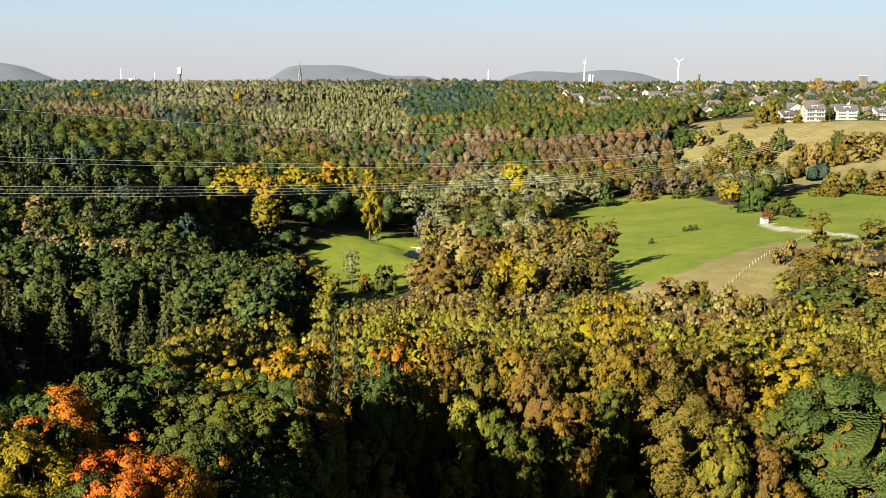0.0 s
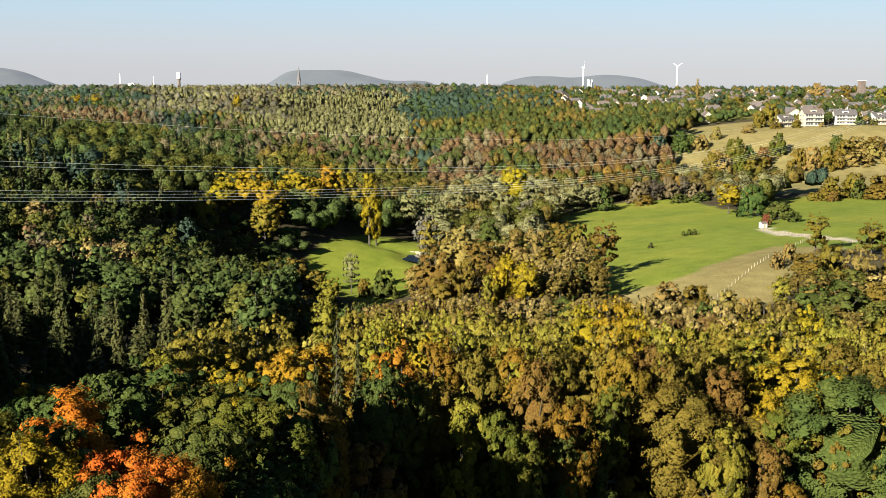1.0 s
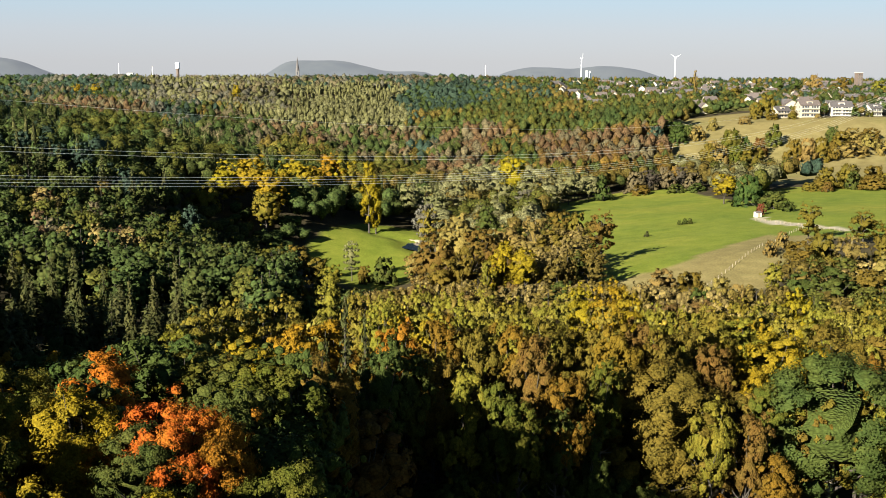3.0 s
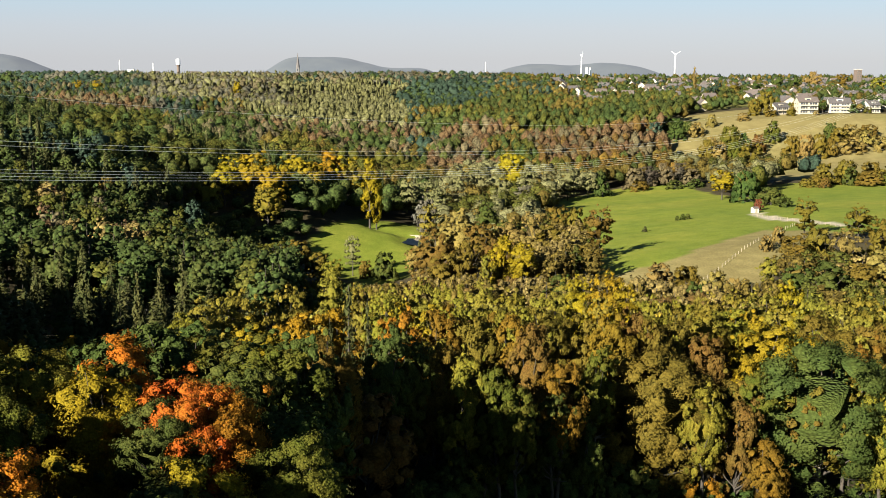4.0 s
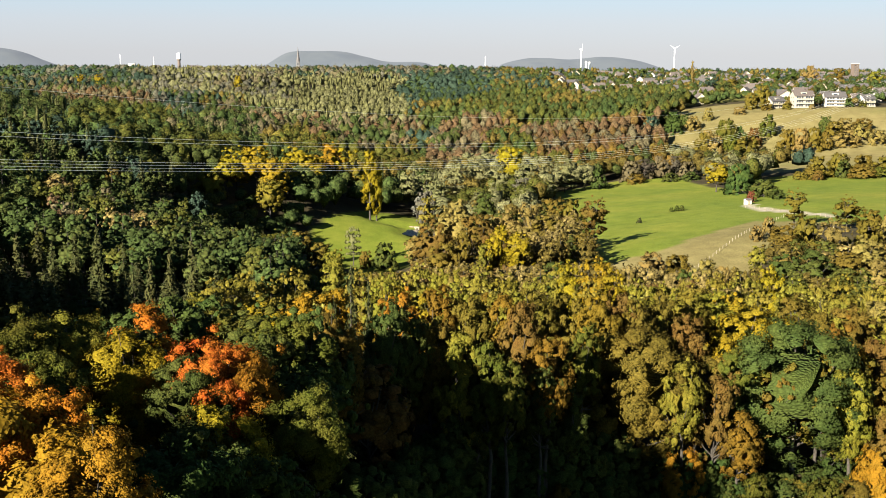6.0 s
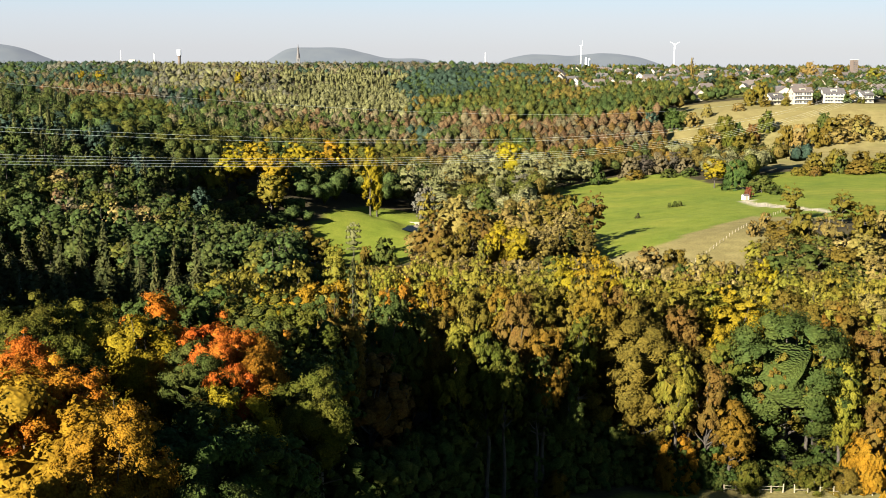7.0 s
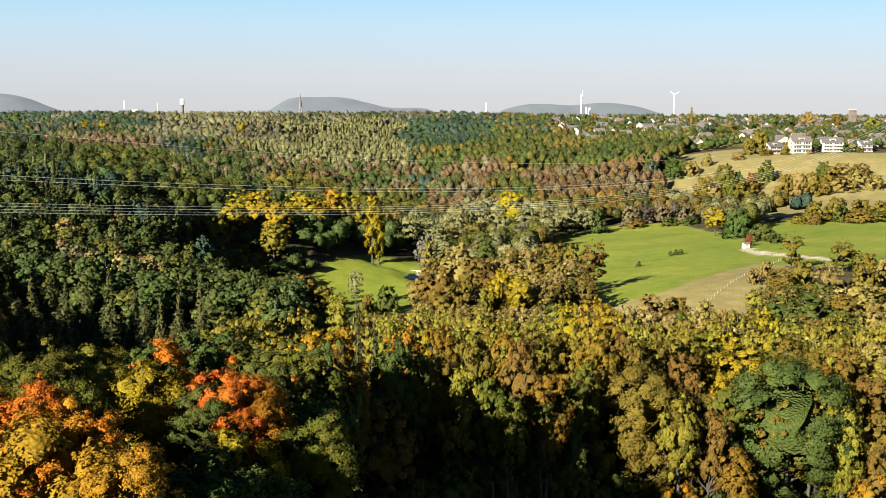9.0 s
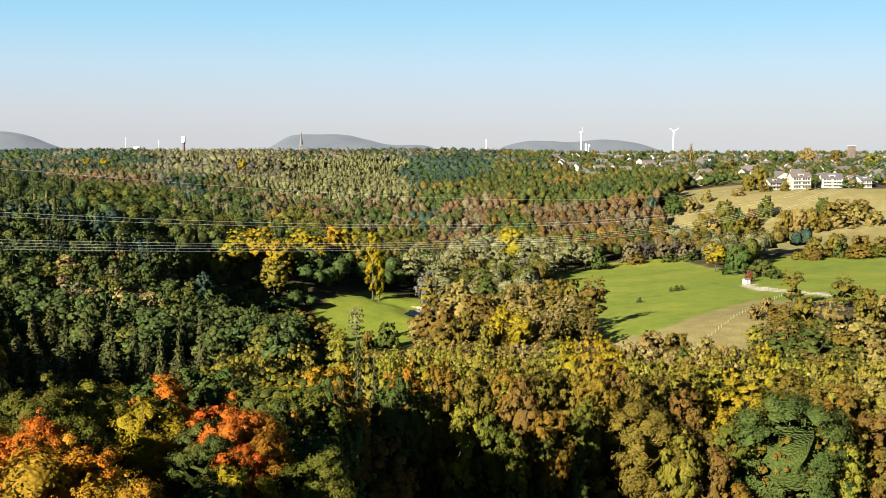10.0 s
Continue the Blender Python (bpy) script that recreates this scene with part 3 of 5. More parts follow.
for shape, number in VARIANTS.items():
    for level, detail in (("close", 2.2), ("near", 0.62), ("mid", 0.21), ("low", 0.085), ("far", 0.018), ("tiny", 0.0075), ("dot", 0.0042)):
        STOCK[shape, level] = [build_kind(shape, detail, 11 * i + len(shape) * 101 + int(detail * 100)) for i in range(number)]
        for meshes in STOCK[shape, level]:
            for me in meshes:
                me.materials.append(BARK)
SLIM = {"broad": 1.0, "oak": 1.4, "willow": 1.25, "poplar": 9, "birch": 1.5, "conifer": 9, "bush": 9}
PLANTED = []


def proportions(shape, x, y, top, radius):
    """Base height, whole height, crown's width scale, crown's height scale and lift."""
    z = height(x, y) - 0.15
    tall = max(top - z, 1.5)
    if shape == "broad":
        radius = max(radius, 0.14 * tall)
    if shape == "bush":
        tall = max(0.95 * radius, min(tall, 2.2 * radius))
    wide = radius / TREE_RADIUS
    slim = SLIM[shape] * (1.45 if 98 < y < 166 and x > -14 else 1.0)
    rise = min(tall / TREE_HEIGHT, wide * slim)
    return z, tall, wide, rise, tall - TREE_HEIGHT * rise


def tree(shape, leaves, x, y, top, radius, level, stand):
    """Plants one tree with its top at the given height."""
    z, tall, wide, rise, lift = proportions(shape, x, y, top, radius)
    n = len(PLANTED)
    if shape == "broad" and tall < 2.3 * radius:
        shape, rise, lift = "bush", tall / TREE_HEIGHT, 0.0
    meshes = STOCK[shape, level][n % len(STOCK[shape, level])]
    root = new(KIND_OF[shape])
    root.matrix_world = Matrix.LocRotScale((x, y, z), Euler((0, 0, (n * 2.399) % 6.283)), (1, 1, 1))
    thick = 0.6 * tall / TREE_HEIGHT + 0.4 * wide
    for name, me in zip(("trunk", "branchwork", "crown"), meshes):
        part = new(name, me)
        part.parent = root
        if name == "trunk":
            part.scale = (thick, thick, tall / TREE_HEIGHT)
        else:
            part.location, part.scale = (0, 0, lift), (wide, wide, rise)
        part.material_slots[0].link = "OBJECT"
        part.material_slots[0].material = LEAVES[leaves] if name == "crown" else PALE_BARK if shape == "birch" and leaves != "bare" and name == "trunk" else OAK_BARK if shape == "oak" and name == "trunk" else BARK
    noun = {"conifer": "spruce", "bush": "bush"}.get(shape, KIND_OF[shape].replace("_", " "))
    size = "tall " if tall > 22 else "" if tall > 9 or shape == "bush" else "young "
    tagged(root, f"{size}{noun} with {WORDS[leaves]} {'needles' if shape == 'conifer' else 'leaves'}, {stand}", "bush" if shape == "bush" else "tree", stand)
    PLANTED.append((x, y, radius))
    return root


WOOD_LEFT = [  # shape, leaves, x, y, top, radius
    ("broad", "gold", -24.1, 41.7, 83.0, 7.4),
    ("broad", "amber", -32.8, 48.7, 82.4, 6.2),
    ("broad", "gold", -18.4, 37.7, 80.7, 3.1),
    ("broad", "leaf", -34.2, 68.7, 80.8, 4.4),
    ("broad", "lime", -30.8, 73.7, 79.3, 3.7),
    ("broad", "green", -41.0, 73.7, 79.6, 4.9),
    ("broad", "leaf", -29.2, 61.7, 79.3, 3.4),
    ("broad", "orange", -27.5, 85.7, 77.3, 5.3),
    ("broad", "yellow", -25.4, 71.7, 77.7, 4.7),
    ("broad", "orange", -18.0, 67.7, 79.0, 2.7),
    ("broad", "gold", -16.0, 69.7, 77.7, 2.3),
    ("broad", "yellow", -14.6, 57.7, 76.4, 1.8),
    # dark oak leaves on the next two stand in for shade
    ("broad", "oak", -19.1, 57.7, 74.3, 3.9),
    ("broad", "oak", -14.3, 51.7, 72.7, 3.1),
    ("broad", "amber", -16.5, 35.7, 76.0, 2.7),
    ("broad", "green", -13.1, 37.7, 76.9, 2.8),
    ("broad", "gold", -18.7, 31.7, 78.5, 3.9),
    ("broad", "leaf", -10.2, 65.7, 75.8, 1.0),
    ("broad", "green", -19.5, 65.7, 77.7, 2.3),
    ("broad", "green", -11.8, 61.7, 68.2, 2.2),
    ("broad", "orange", -27.5, 47.7, 82.1, 3.2),
    ("broad", "orange", -24.1, 45.7, 81.6, 2.1),
]
WOOD_MIDDLE = [  # shape, leaves, x, y, top, radius
    ("willow", "pale", -32.4, 164, 65.4, 4.6),
    ("willow", "pale", -35.6, 158, 64.7, 3.3),
    ("willow", "pale", -28.6, 166, 63.7, 3.5),
    ("willow", "pale", -24.8, 170, 64.6, 4.1),
    ("broad", "lime", -34.0, 140, 66.6, 2.5),
    ("broad", "gold", -18.4, 142, 67.6, 4.9),
    ("broad", "yellow", -23.3, 128, 68.5, 4.5),
    ("broad", "olive", -26.9, 118, 70.3, 3.8),
    ("broad", "amber", -15.8, 114, 70.7, 3.9),
    ("broad", "gold", -14.6, 146, 66.6, 3.8),
    ("broad", "olive", -11.7, 106, 71.8, 3.2),
    ("broad", "yellow", -17.3, 102, 72.3, 3.0),
    ("broad", "olive", -22.4, 108, 71.1, 3.0),
    ("conifer", "spruce", -11.2, 125, 72.9, 2.7),
    ("conifer", "spruce", -9.2, 129, 69.9, 2.2),
    ("conifer", "spruce", -12.8, 118, 70.4, 1.9),
    ("broad", "oak", -6.8, 124, 69.2, 2.7),
    ("broad", "green", -4.3, 128, 68.4, 2.8),
    ("broad", "gold", -5.6, 146, 66.5, 4.0),
    ("broad", "amber", -0.5, 148, 66.3, 4.7),
    ("broad", "olive", 4.8, 150, 66.2, 4.8),
    ("broad", "amber", 9.9, 150, 65.9, 4.8),
    ("broad", "olive", 15.0, 152, 65.3, 4.5),
    ("broad", "olive", 20.3, 156, 64.9, 4.6),
    ("broad", "amber", 25.1, 154, 64.9, 4.7),
    ("broad", "rust", 30.1, 158, 63.9, 4.6),
]
FOREST_EDGE = [  # shape, leaves, x, y, top, radius
    ("broad", "olive", -1.0, 132, 67.1, 4.6),
    ("broad", "lime", 3.2, 127, 65.6, 4.8),
    ("broad", "leaf", 6.9, 124, 64.1, 3.3),
    ("broad", "leaf", 9.1, 123, 62.8, 2.4),
    ("bush", "leaf", 11.6, 122, 59.5, 2.1),
    ("broad", "rust", 11.7, 135, 67.4, 4.6),
    ("broad", "amber", 15.1, 131, 64.1, 3.7),
    ("bush", "amber", 17.0, 129, 60.5, 2.2),
    ("broad", "leaf", 21.2, 142, 62.1, 3.3),
    ("oak", "olive", 30.5, 147, 60.4, 10.0),
    ("broad", "lime", 35.9, 141, 57.3, 3.7),
    ("broad", "rust", 40.9, 142, 54.6, 4.1),
    ("bush", "gold", 35.6, 138, 47.9, 3.9),
    ("broad", "amber", 44.3, 141, 49.6, 4.1),
    ("oak", "oak", 55.8, 152, 59.8, 12.5),
    ("broad", "lime", 63.4, 148, 55.3, 4.5),
    ("broad", "amber", 65.1, 160, 59.0, 4.9),
    ("broad", "gold", 66.7, 155, 56.0, 4.8),
    ("broad", "rust", 73.3, 163, 56.9, 5.1),
    ("broad", "rust", 67.9, 145, 48.0, 3.8),
    ("bush", "gold", 67.1, 143, 43.8, 5.4),
    ("bush", "leaf", 46.6, 139, 39.6, 2.5),
    ("bush", "leaf", 57.5, 141, 38.3, 3.0),
    ("bush", "olive", 61.9, 141, 38.1, 3.3),
    ("broad", "green", 5.4, 128, 59.6, 3.6),
    ("broad", "green", 18.6, 134, 55.6, 3.7),
    ("broad", "green", 14.1, 130, 59.1, 3.2),
]
FOREST_BEHIND = [  # shape, leaves, x, y, top, radius
    ("broad", "rust", 40.4, 162, 60.5, 4.7),
    ("broad", "yellow", 52.1, 170, 60.0, 6.3),
    ("broad", "yellow", 46.0, 160, 56.5, 4.1),
    ("broad", "yellow", 58.7, 172, 57.7, 5.6),
    ("broad", "olive", 65.4, 172, 57.9, 5.0),
    ("broad", "olive", 36.0, 164, 62.4, 4.8),
    ("broad", "lime", 43.3, 174, 61.2, 4.8),
    ("broad", "lime", 49.0, 178, 60.0, 4.5),
    ("broad", "olive", 65.0, 184, 57.3, 5.3),
    ("broad", "olive", 74.1, 180, 57.7, 5.0),
    ("broad", "brown", 80.8, 184, 56.9, 4.8),
    ("broad", "olive", 31.8, 156, 62.6, 4.0),
    ("willow", "lime", 54.9, 200, 58.0, 3.8),
    ("willow", "pale", 61.4, 206, 57.4, 4.9),
    ("willow", "yellow", 67.2, 208, 57.7, 4.9),
    ("willow", "pale", 71.2, 204, 56.6, 4.4),
    ("willow", "pale", 76.4, 204, 55.6, 4.4),
    ("willow", "lime", 80.7, 204, 56.8, 4.1),
    ("willow", "pale", 86.8, 206, 55.0, 4.4),
    ("willow", "lime", 44.2, 196, 57.4, 4.4),
    ("willow", "pale", 49.9, 200, 57.1, 4.5),
]
VALLEY_WILLOWS = [  # shape, leaves, x, y, top, radius
    ("willow", "pale", -23.4, 232, 56.0, 3.1),
    ("willow", "pale", -15.7, 212, 57.0, 4.3),
    ("willow", "pale", -9.7, 210, 56.6, 4.7),
    ("willow", "pale", -4.1, 214, 57.6, 5.3),
    ("willow", "lime", 2.1, 210, 57.6, 5.2),
    ("willow", "pale", 7.9, 208, 57.3, 5.1),
    ("willow", "lime", 13.6, 204, 57.3, 4.8),
    ("willow", "pale", 19.1, 202, 57.4, 4.6),
    ("willow", "pale", 25.1, 216, 56.7, 3.4),
    ("willow", "yellow", 26.4, 206, 59.5, 3.5),
    ("willow", "yellow", 30.7, 202, 61.3, 4.3),
    ("willow", "yellow", 33.5, 198, 59.1, 3.4),
    ("willow", "lime", 38.4, 196, 57.8, 4.2),
    ("bush", "rust", -31.8, 273.7, 47.0, 2.4),
    ("willow", "pale", -25.5, 253.7, 49.8, 3.6),
    ("broad", "olive", -34.7, 293.7, 44.2, 4.1),
    ("poplar", "yellow", 20.1, 353.7, 43.7, 7.1),
    ("poplar", "yellow", 26.3, 348.7, 42.2, 6.2),
    ("poplar", "pale", 14.5, 345.7, 38.9, 3.3),
    ("broad", "green", 29.4, 273.7, 47.7, 4.4),
    ("broad", "leaf", 29.6, 235.7, 50.4, 3.8),
]
BROWN_WOOD = [  # shape, leaves, x, y, top, radius
    ("broad", "rust", -1.6, 373.7, 45.3, 8.1),
    ("broad", "brown", 6.7, 403.7, 48.0, 9.2),
    ("broad", "rust", 13.8, 393.7, 45.3, 8.5),
    ("broad", "brown", 24.7, 403.7, 45.5, 8.7),
    ("birch", "brown", 34.3, 403.7, 46.1, 9.2),
    ("broad", "olive", 39.7, 393.7, 44.4, 8.0),
    ("broad", "brown", 45.9, 383.7, 41.9, 6.9),
    ("broad", "olive", 49.8, 373.7, 39.3, 5.4),
    ("broad", "rust", 19.1, 373.7, 42.3, 7.7),
    ("broad", "brown", 29.4, 378.7, 42.6, 7.8),
    ("birch", "olive", 9.1, 368.7, 41.0, 7.6),
    ("broad", "olive", 1.3, 363.7, 39.8, 7.0),
    ("broad", "rust", 57.7, 403.7, 48.2, 5.8),
    ("broad", "green", 18.2, 443.7, 45.7, 6.4),
    ("willow", "grey", -7.0, 533.7, 36.4, 6.3),
    ("broad", "brown", -8.8, 383.7, 37.8, 5.1),
    ("bush", "olive", 53.6, 513.7, 34.2, 9.1),
    ("bush", "olive", 60.6, 493.7, 35.8, 7.0),
    ("broad", "green", 44.8, 368.7, 38.7, 4.9),
]
RIGHT_WOOD = [  # shape, leaves, x, y, top, radius
    ("broad", "brown", 68.3, 343.7, 37.4, 5.8),
    ("broad", "olive", 74.5, 333.7, 38.7, 6.0),
    ("broad", "brown", 80.8, 325.7, 38.6, 5.9),
    ("broad", "green", 74.2, 318.7, 36.4, 5.1),
    ("bush", "brown", 86.5, 323.7, 37.2, 3.8),
    ("broad", "olive", 135.2, 413.7, 50.1, 5.2),
    ("broad", "olive", 113.1, 353.7, 45.6, 6.3),
    ("broad", "olive", 124.6, 363.7, 46.7, 6.5),
    ("birch", "brown", 129.9, 353.7, 47.1, 6.3),
    ("broad", "green", 109.1, 308.7, 45.8, 7.2),
    ("broad", "green", 102.4, 313.7, 44.2, 5.7),
    ("broad", "olive", 151.7, 403.7, 48.7, 5.5),
    ("broad", "brown", 129.5, 323.7, 46.0, 7.2),
    ("broad", "olive", 120.9, 313.7, 44.2, 6.0),
    ("broad", "pale", 96.6, 323.7, 43.9, 3.8),
    ("birch", "brown", 123.6, 293.7, 44.2, 6.3),
    ("broad", "olive", 147.0, 366.0, 45.0, 6.0),
    ("broad", "brown", 158.0, 376.0, 46.0, 6.4),
    ("broad", "olive", 168.0, 388.0, 46.5, 6.2),
    ("broad", "olive", 158.0, 398.0, 44.5, 5.6),
]
MEADOW_HEDGE = [  # shape, leaves, x, y, top, radius
    ("broad", "dun", 126.1, 738.7, 31.2, 8.6),
    ("birch", "bare", 135.4, 738.7, 31.9, 8.6),
    ("broad", "dun", 146.4, 743.7, 33.8, 8.7),
    ("birch", "bare", 155.9, 738.7, 34.2, 8.6),
    ("broad", "dun", 161.1, 723.7, 31.8, 7.6),
    ("bush", "green", 148.7, 718.7, 22.7, 6.7),
    ("bush", "green", 160.4, 713.7, 22.5, 6.7),
    ("bush", "olive", 126.9, 723.7, 21.5, 7.6),
    ("broad", "yellow", 153.1, 613.7, 43.1, 7.9),
    ("broad", "oak", 157.9, 583.7, 44.6, 9.6),
    ("broad", "green", 164.2, 558.7, 38.2, 8.6),
    ("bush", "red", 151.1, 533.7, 36.4, 2.8),
    ("bush", "green", 185.6, 653.7, 33.8, 5.4),
    ("bush", "brown", 121.4, 398.7, 43.3, 3.4),
    ("bush", "brown", 114.1, 388.7, 43.2, 2.8),
    ("bush", "green", 166.7, 543.7, 34.2, 4.5),
    ("bush", "sapling", 88.7, 485.7, 36.3, 1.3),
    ("bush", "green", 112.0, 518.7, 31.2, 1.5),
    ("bush", "green", 114.6, 519.5, 31.2, 1.4),
    ("bush", "green", 109.4, 518.0, 31.2, 1.2),
]
STREAM = [  # shape, leaves, x, y, top, radius
    ("poplar", "yellow", -36.1, 571.7, 49.7, 7.2),
    ("poplar", "yellow", -32.8, 573.7, 41.6, 5.3),
    ("willow", "greygreen", -15.2, 613.7, 40.9, 8.1),
    ("willow", "greygreen", -7.3, 603.7, 36.5, 8.8),
    ("willow", "greygreen", -1.1, 593.7, 33.6, 7.1),
    ("birch", "white", -10.5, 573.7, 26.8, 4.6),
    ("willow", "pale", -5.1, 533.7, 33.1, 6.4),
    ("broad", "yellow", -102.5, 558.7, 54.0, 10.4),
    ("broad", "yellow", -91.7, 553.7, 56.4, 11.1),
    ("broad", "yellow", -81.6, 545.7, 51.9, 9.5),
    ("broad", "yellow", -75.9, 598.7, 52.4, 11.9),
    ("broad", "gold", -61.5, 623.7, 52.7, 9.9),
    ("broad", "yellow", -54.6, 625.7, 51.6, 10.0),
    ("broad", "lime", -112.2, 533.7, 45.5, 10.0),
    ("broad", "yellow", -104.3, 543.7, 50.2, 8.7),
    ("broad", "lime", -81.5, 529.7, 42.4, 8.5),
    ("broad", "yellow", -67.8, 593.7, 48.8, 9.5),
    ("broad", "lime", -46.9, 618.7, 45.8, 7.4),
    ("broad", "yellow", -78.9, 573.7, 46.1, 8.4),
    ("broad", "leaf", -64.8, 436, 30.5, 7.8),
    ("broad", "olive", -56.1, 440, 29.9, 6.9),
    ("broad", "olive", -48.4, 436, 26.8, 6.0),
    ("broad", "lime", -41.4, 420, 26.6, 5.3),
    ("broad", "leaf", -71.4, 420, 32.0, 8.8),
    ("willow", "greygreen", -38.2, 483.7, 25.0, 4.0),
    ("bush", "olive", -32.1, 478.7, 22.1, 3.9),
    ("bush", "green", -23.2, 473.7, 19.1, 6.4),
]
WILLOWS_FAR = [  # shape, leaves, x, y, top, radius
    ("willow", "greygreen", 12.3, 663.7, 37.3, 8.8),
    ("willow", "greygreen", 22.8, 673.7, 39.8, 8.9),
    ("willow", "greygreen", 35.5, 653.7, 36.2, 8.0),
    ("willow", "greygreen", 51.2, 663.7, 37.3, 8.8),
    ("willow", "greygreen", 62.2, 673.7, 37.7, 8.2),
    ("willow", "greygreen", 78.0, 693.7, 38.1, 7.8),
    ("broad", "yellow", 44.4, 703.7, 45.8, 11.4),
    ("broad", "oak", 100.8, 703.7, 29.0, 6.4),
    ("broad", "greygreen", 91.8, 703.7, 30.8, 6.4),
    ("willow", "greygreen", 8.4, 623.7, 32.0, 7.6),
    ("willow", "grey", 46.7, 623.7, 32.0, 7.6),
    ("willow", "greygreen", 60.2, 613.7, 33.0, 6.9),
    ("willow", "greygreen", 30.3, 613.7, 31.4, 6.9),
]
TAN_FIELD = [  # shape, leaves, x, y, top, radius
    ("bush", "brown", 206.7, 873.7, 47.5, 8.1),
    ("bush", "leaf", 223.1, 878.7, 51.6, 11.2),
    ("bush", "oak", 235.5, 883.7, 48.3, 7.2),
    ("bush", "rust", 245.0, 878.7, 53.8, 7.1),
    ("bush", "brown", 211.2, 863.7, 39.5, 9.0),
    ("bush", "olive", 232.5, 853.7, 40.2, 11.9),
    ("bush", "leaf", 261.7, 903.7, 53.4, 8.4),
    ("bush", "olive", 262.1, 853.7, 48.7, 8.9),
    ("bush", "brown", 272.7, 853.7, 50.8, 8.9),
    ("bush", "olive", 283.5, 853.7, 48.7, 8.9),
    ("bush", "olive", 292.2, 853.7, 46.6, 6.9),
    ("bush", "green", 307.0, 898.7, 55.0, 7.3),
    ("bush", "brown", 324.3, 903.7, 50.3, 9.4),
    ("bush", "rust", 337.9, 903.7, 50.3, 10.5),
    ("bush", "brown", 310.9, 863.7, 43.8, 13.0),
    ("bush", "brown", 334.7, 863.7, 43.8, 9.0),
    ("bush", "brown", 226.1, 958.7, 55.4, 5.5),
    ("bush", "brown", 256.8, 973.7, 55.7, 6.8),
    ("bush", "olive", 202.9, 865.7, 41.5, 9.0),
    ("bush", "leaf", 223.7, 861.7, 40.9, 9.0),
    ("bush", "brown", 329.1, 878.7, 47.3, 9.2),
    ("bush", "olive", 310.3, 888.7, 48.9, 9.3),
    ("bush", "brown", 208.5, 933.7, 50.1, 7.6),
]
FIELD_HEDGE = [  # shape, leaves, x, y, top, radius
    ("broad", "oak", 185.0, 958.7, 55.5, 13.0),
    ("broad", "bluegreen", 172.0, 925.0, 50.5, 10.0),
    ("broad", "oak", 192.0, 930.0, 49.0, 9.5),
    ("broad", "oak", 197.0, 958.7, 52.1, 10.0),
    ("broad", "green", 204.6, 948.7, 50.2, 6.6),
    ("bush", "olive", 230.1, 673.7, 39.8, 9.5),
    ("bush", "olive", 243.7, 678.7, 41.8, 9.5),
    ("broad", "green", 240.4, 663.7, 38.6, 5.4),
    ("bush", "olive", 257.5, 678.7, 40.7, 8.7),
    ("bush", "olive", 266.1, 673.7, 39.8, 8.7),
    ("bush", "olive", 222.1, 663.7, 34.6, 8.5),
    ("bush", "rust", 222.3, 653.7, 32.8, 3.8),
    ("bush", "olive", 215.5, 663.7, 31.2, 6.2),
    ("bush", "olive", 248.9, 653.7, 34.8, 10.0),
    ("bush", "leaf", 260.5, 653.7, 35.5, 7.7),
]
TOWN_TREES = [  # shape, leaves, x, y, top, radius
    ("broad", "yellow", -436.0, 1392.0, 76.0, 8.5),
    ("broad", "yellow", -414.0, 1396.0, 75.5, 7.5),
    ("broad", "yellow", -250.0, 1420.0, 73.0, 7.0),
    ("broad", "olive", 283.9, 1008.7, 74.6, 11.2),
    ("broad", "olive", 273.9, 1003.7, 67.3, 7.1),
    ("broad", "olive", 300.5, 985.7, 58.1, 5.0),
    ("broad", "oak", 331.2, 995.7, 67.5, 4.5),
    ("broad", "brown", 322.1, 983.7, 57.2, 3.5),
    ("broad", "oak", 357.6, 993.7, 62.7, 5.0),
    ("broad", "leaf", 368.9, 991.7, 60.3, 4.5),
    ("broad", "olive", 284.0, 988.7, 60.4, 6.0),
    ("broad", "bluegreen", 302.5, 1273.7, 80.5, 7.6),
    ("broad", "oak", 450.2, 1473.7, 84.6, 10.3),
    ("broad", "oak", 457.1, 1573.7, 81.3, 11.0),
    ("broad", "brown", 507.1, 1573.7, 85.9, 14.1),
    ("broad", "olive", 528.9, 1523.7, 84.1, 10.6),
    ("broad", "lime", 559.2, 1473.7, 79.6, 14.7),
    ("poplar", "brown", 323.2, 1473.7, 90.3, 3.7),
    ("broad", "olive", 349.6, 1373.7, 75.6, 8.2),
    ("broad", "oak", 382.0, 1393.7, 76.6, 7.0),
]
SPRUCES = [  # shape, leaves, x, y, top, radius
    ("conifer", "spruce", -48.8, 203.7, 63.9, 3.2),
    ("conifer", "spruce", -65.1, 195.7, 67.1, 3.4),
    ("conifer", "spruce", -71.8, 189.7, 65.2, 2.5),
    ("conifer", "spruce", -78.2, 189.7, 66.6, 3.0),
    ("conifer", "spruce", -52.7, 185.7, 63.3, 2.5),
    ("conifer", "spruce", -53.8, 178.7, 62.6, 1.9),
    ("conifer", "spruce", -82.0, 187.7, 65.9, 2.7),
    ("conifer", "spruce", -75.3, 213.7, 62.3, 2.8),
    ("conifer", "spruce", -63.9, 208.7, 61.9, 2.8),
    ("conifer", "spruce", -55.7, 213.7, 59.9, 2.5),
    ("conifer", "spruce", -84.6, 218.7, 64.6, 3.1),
]
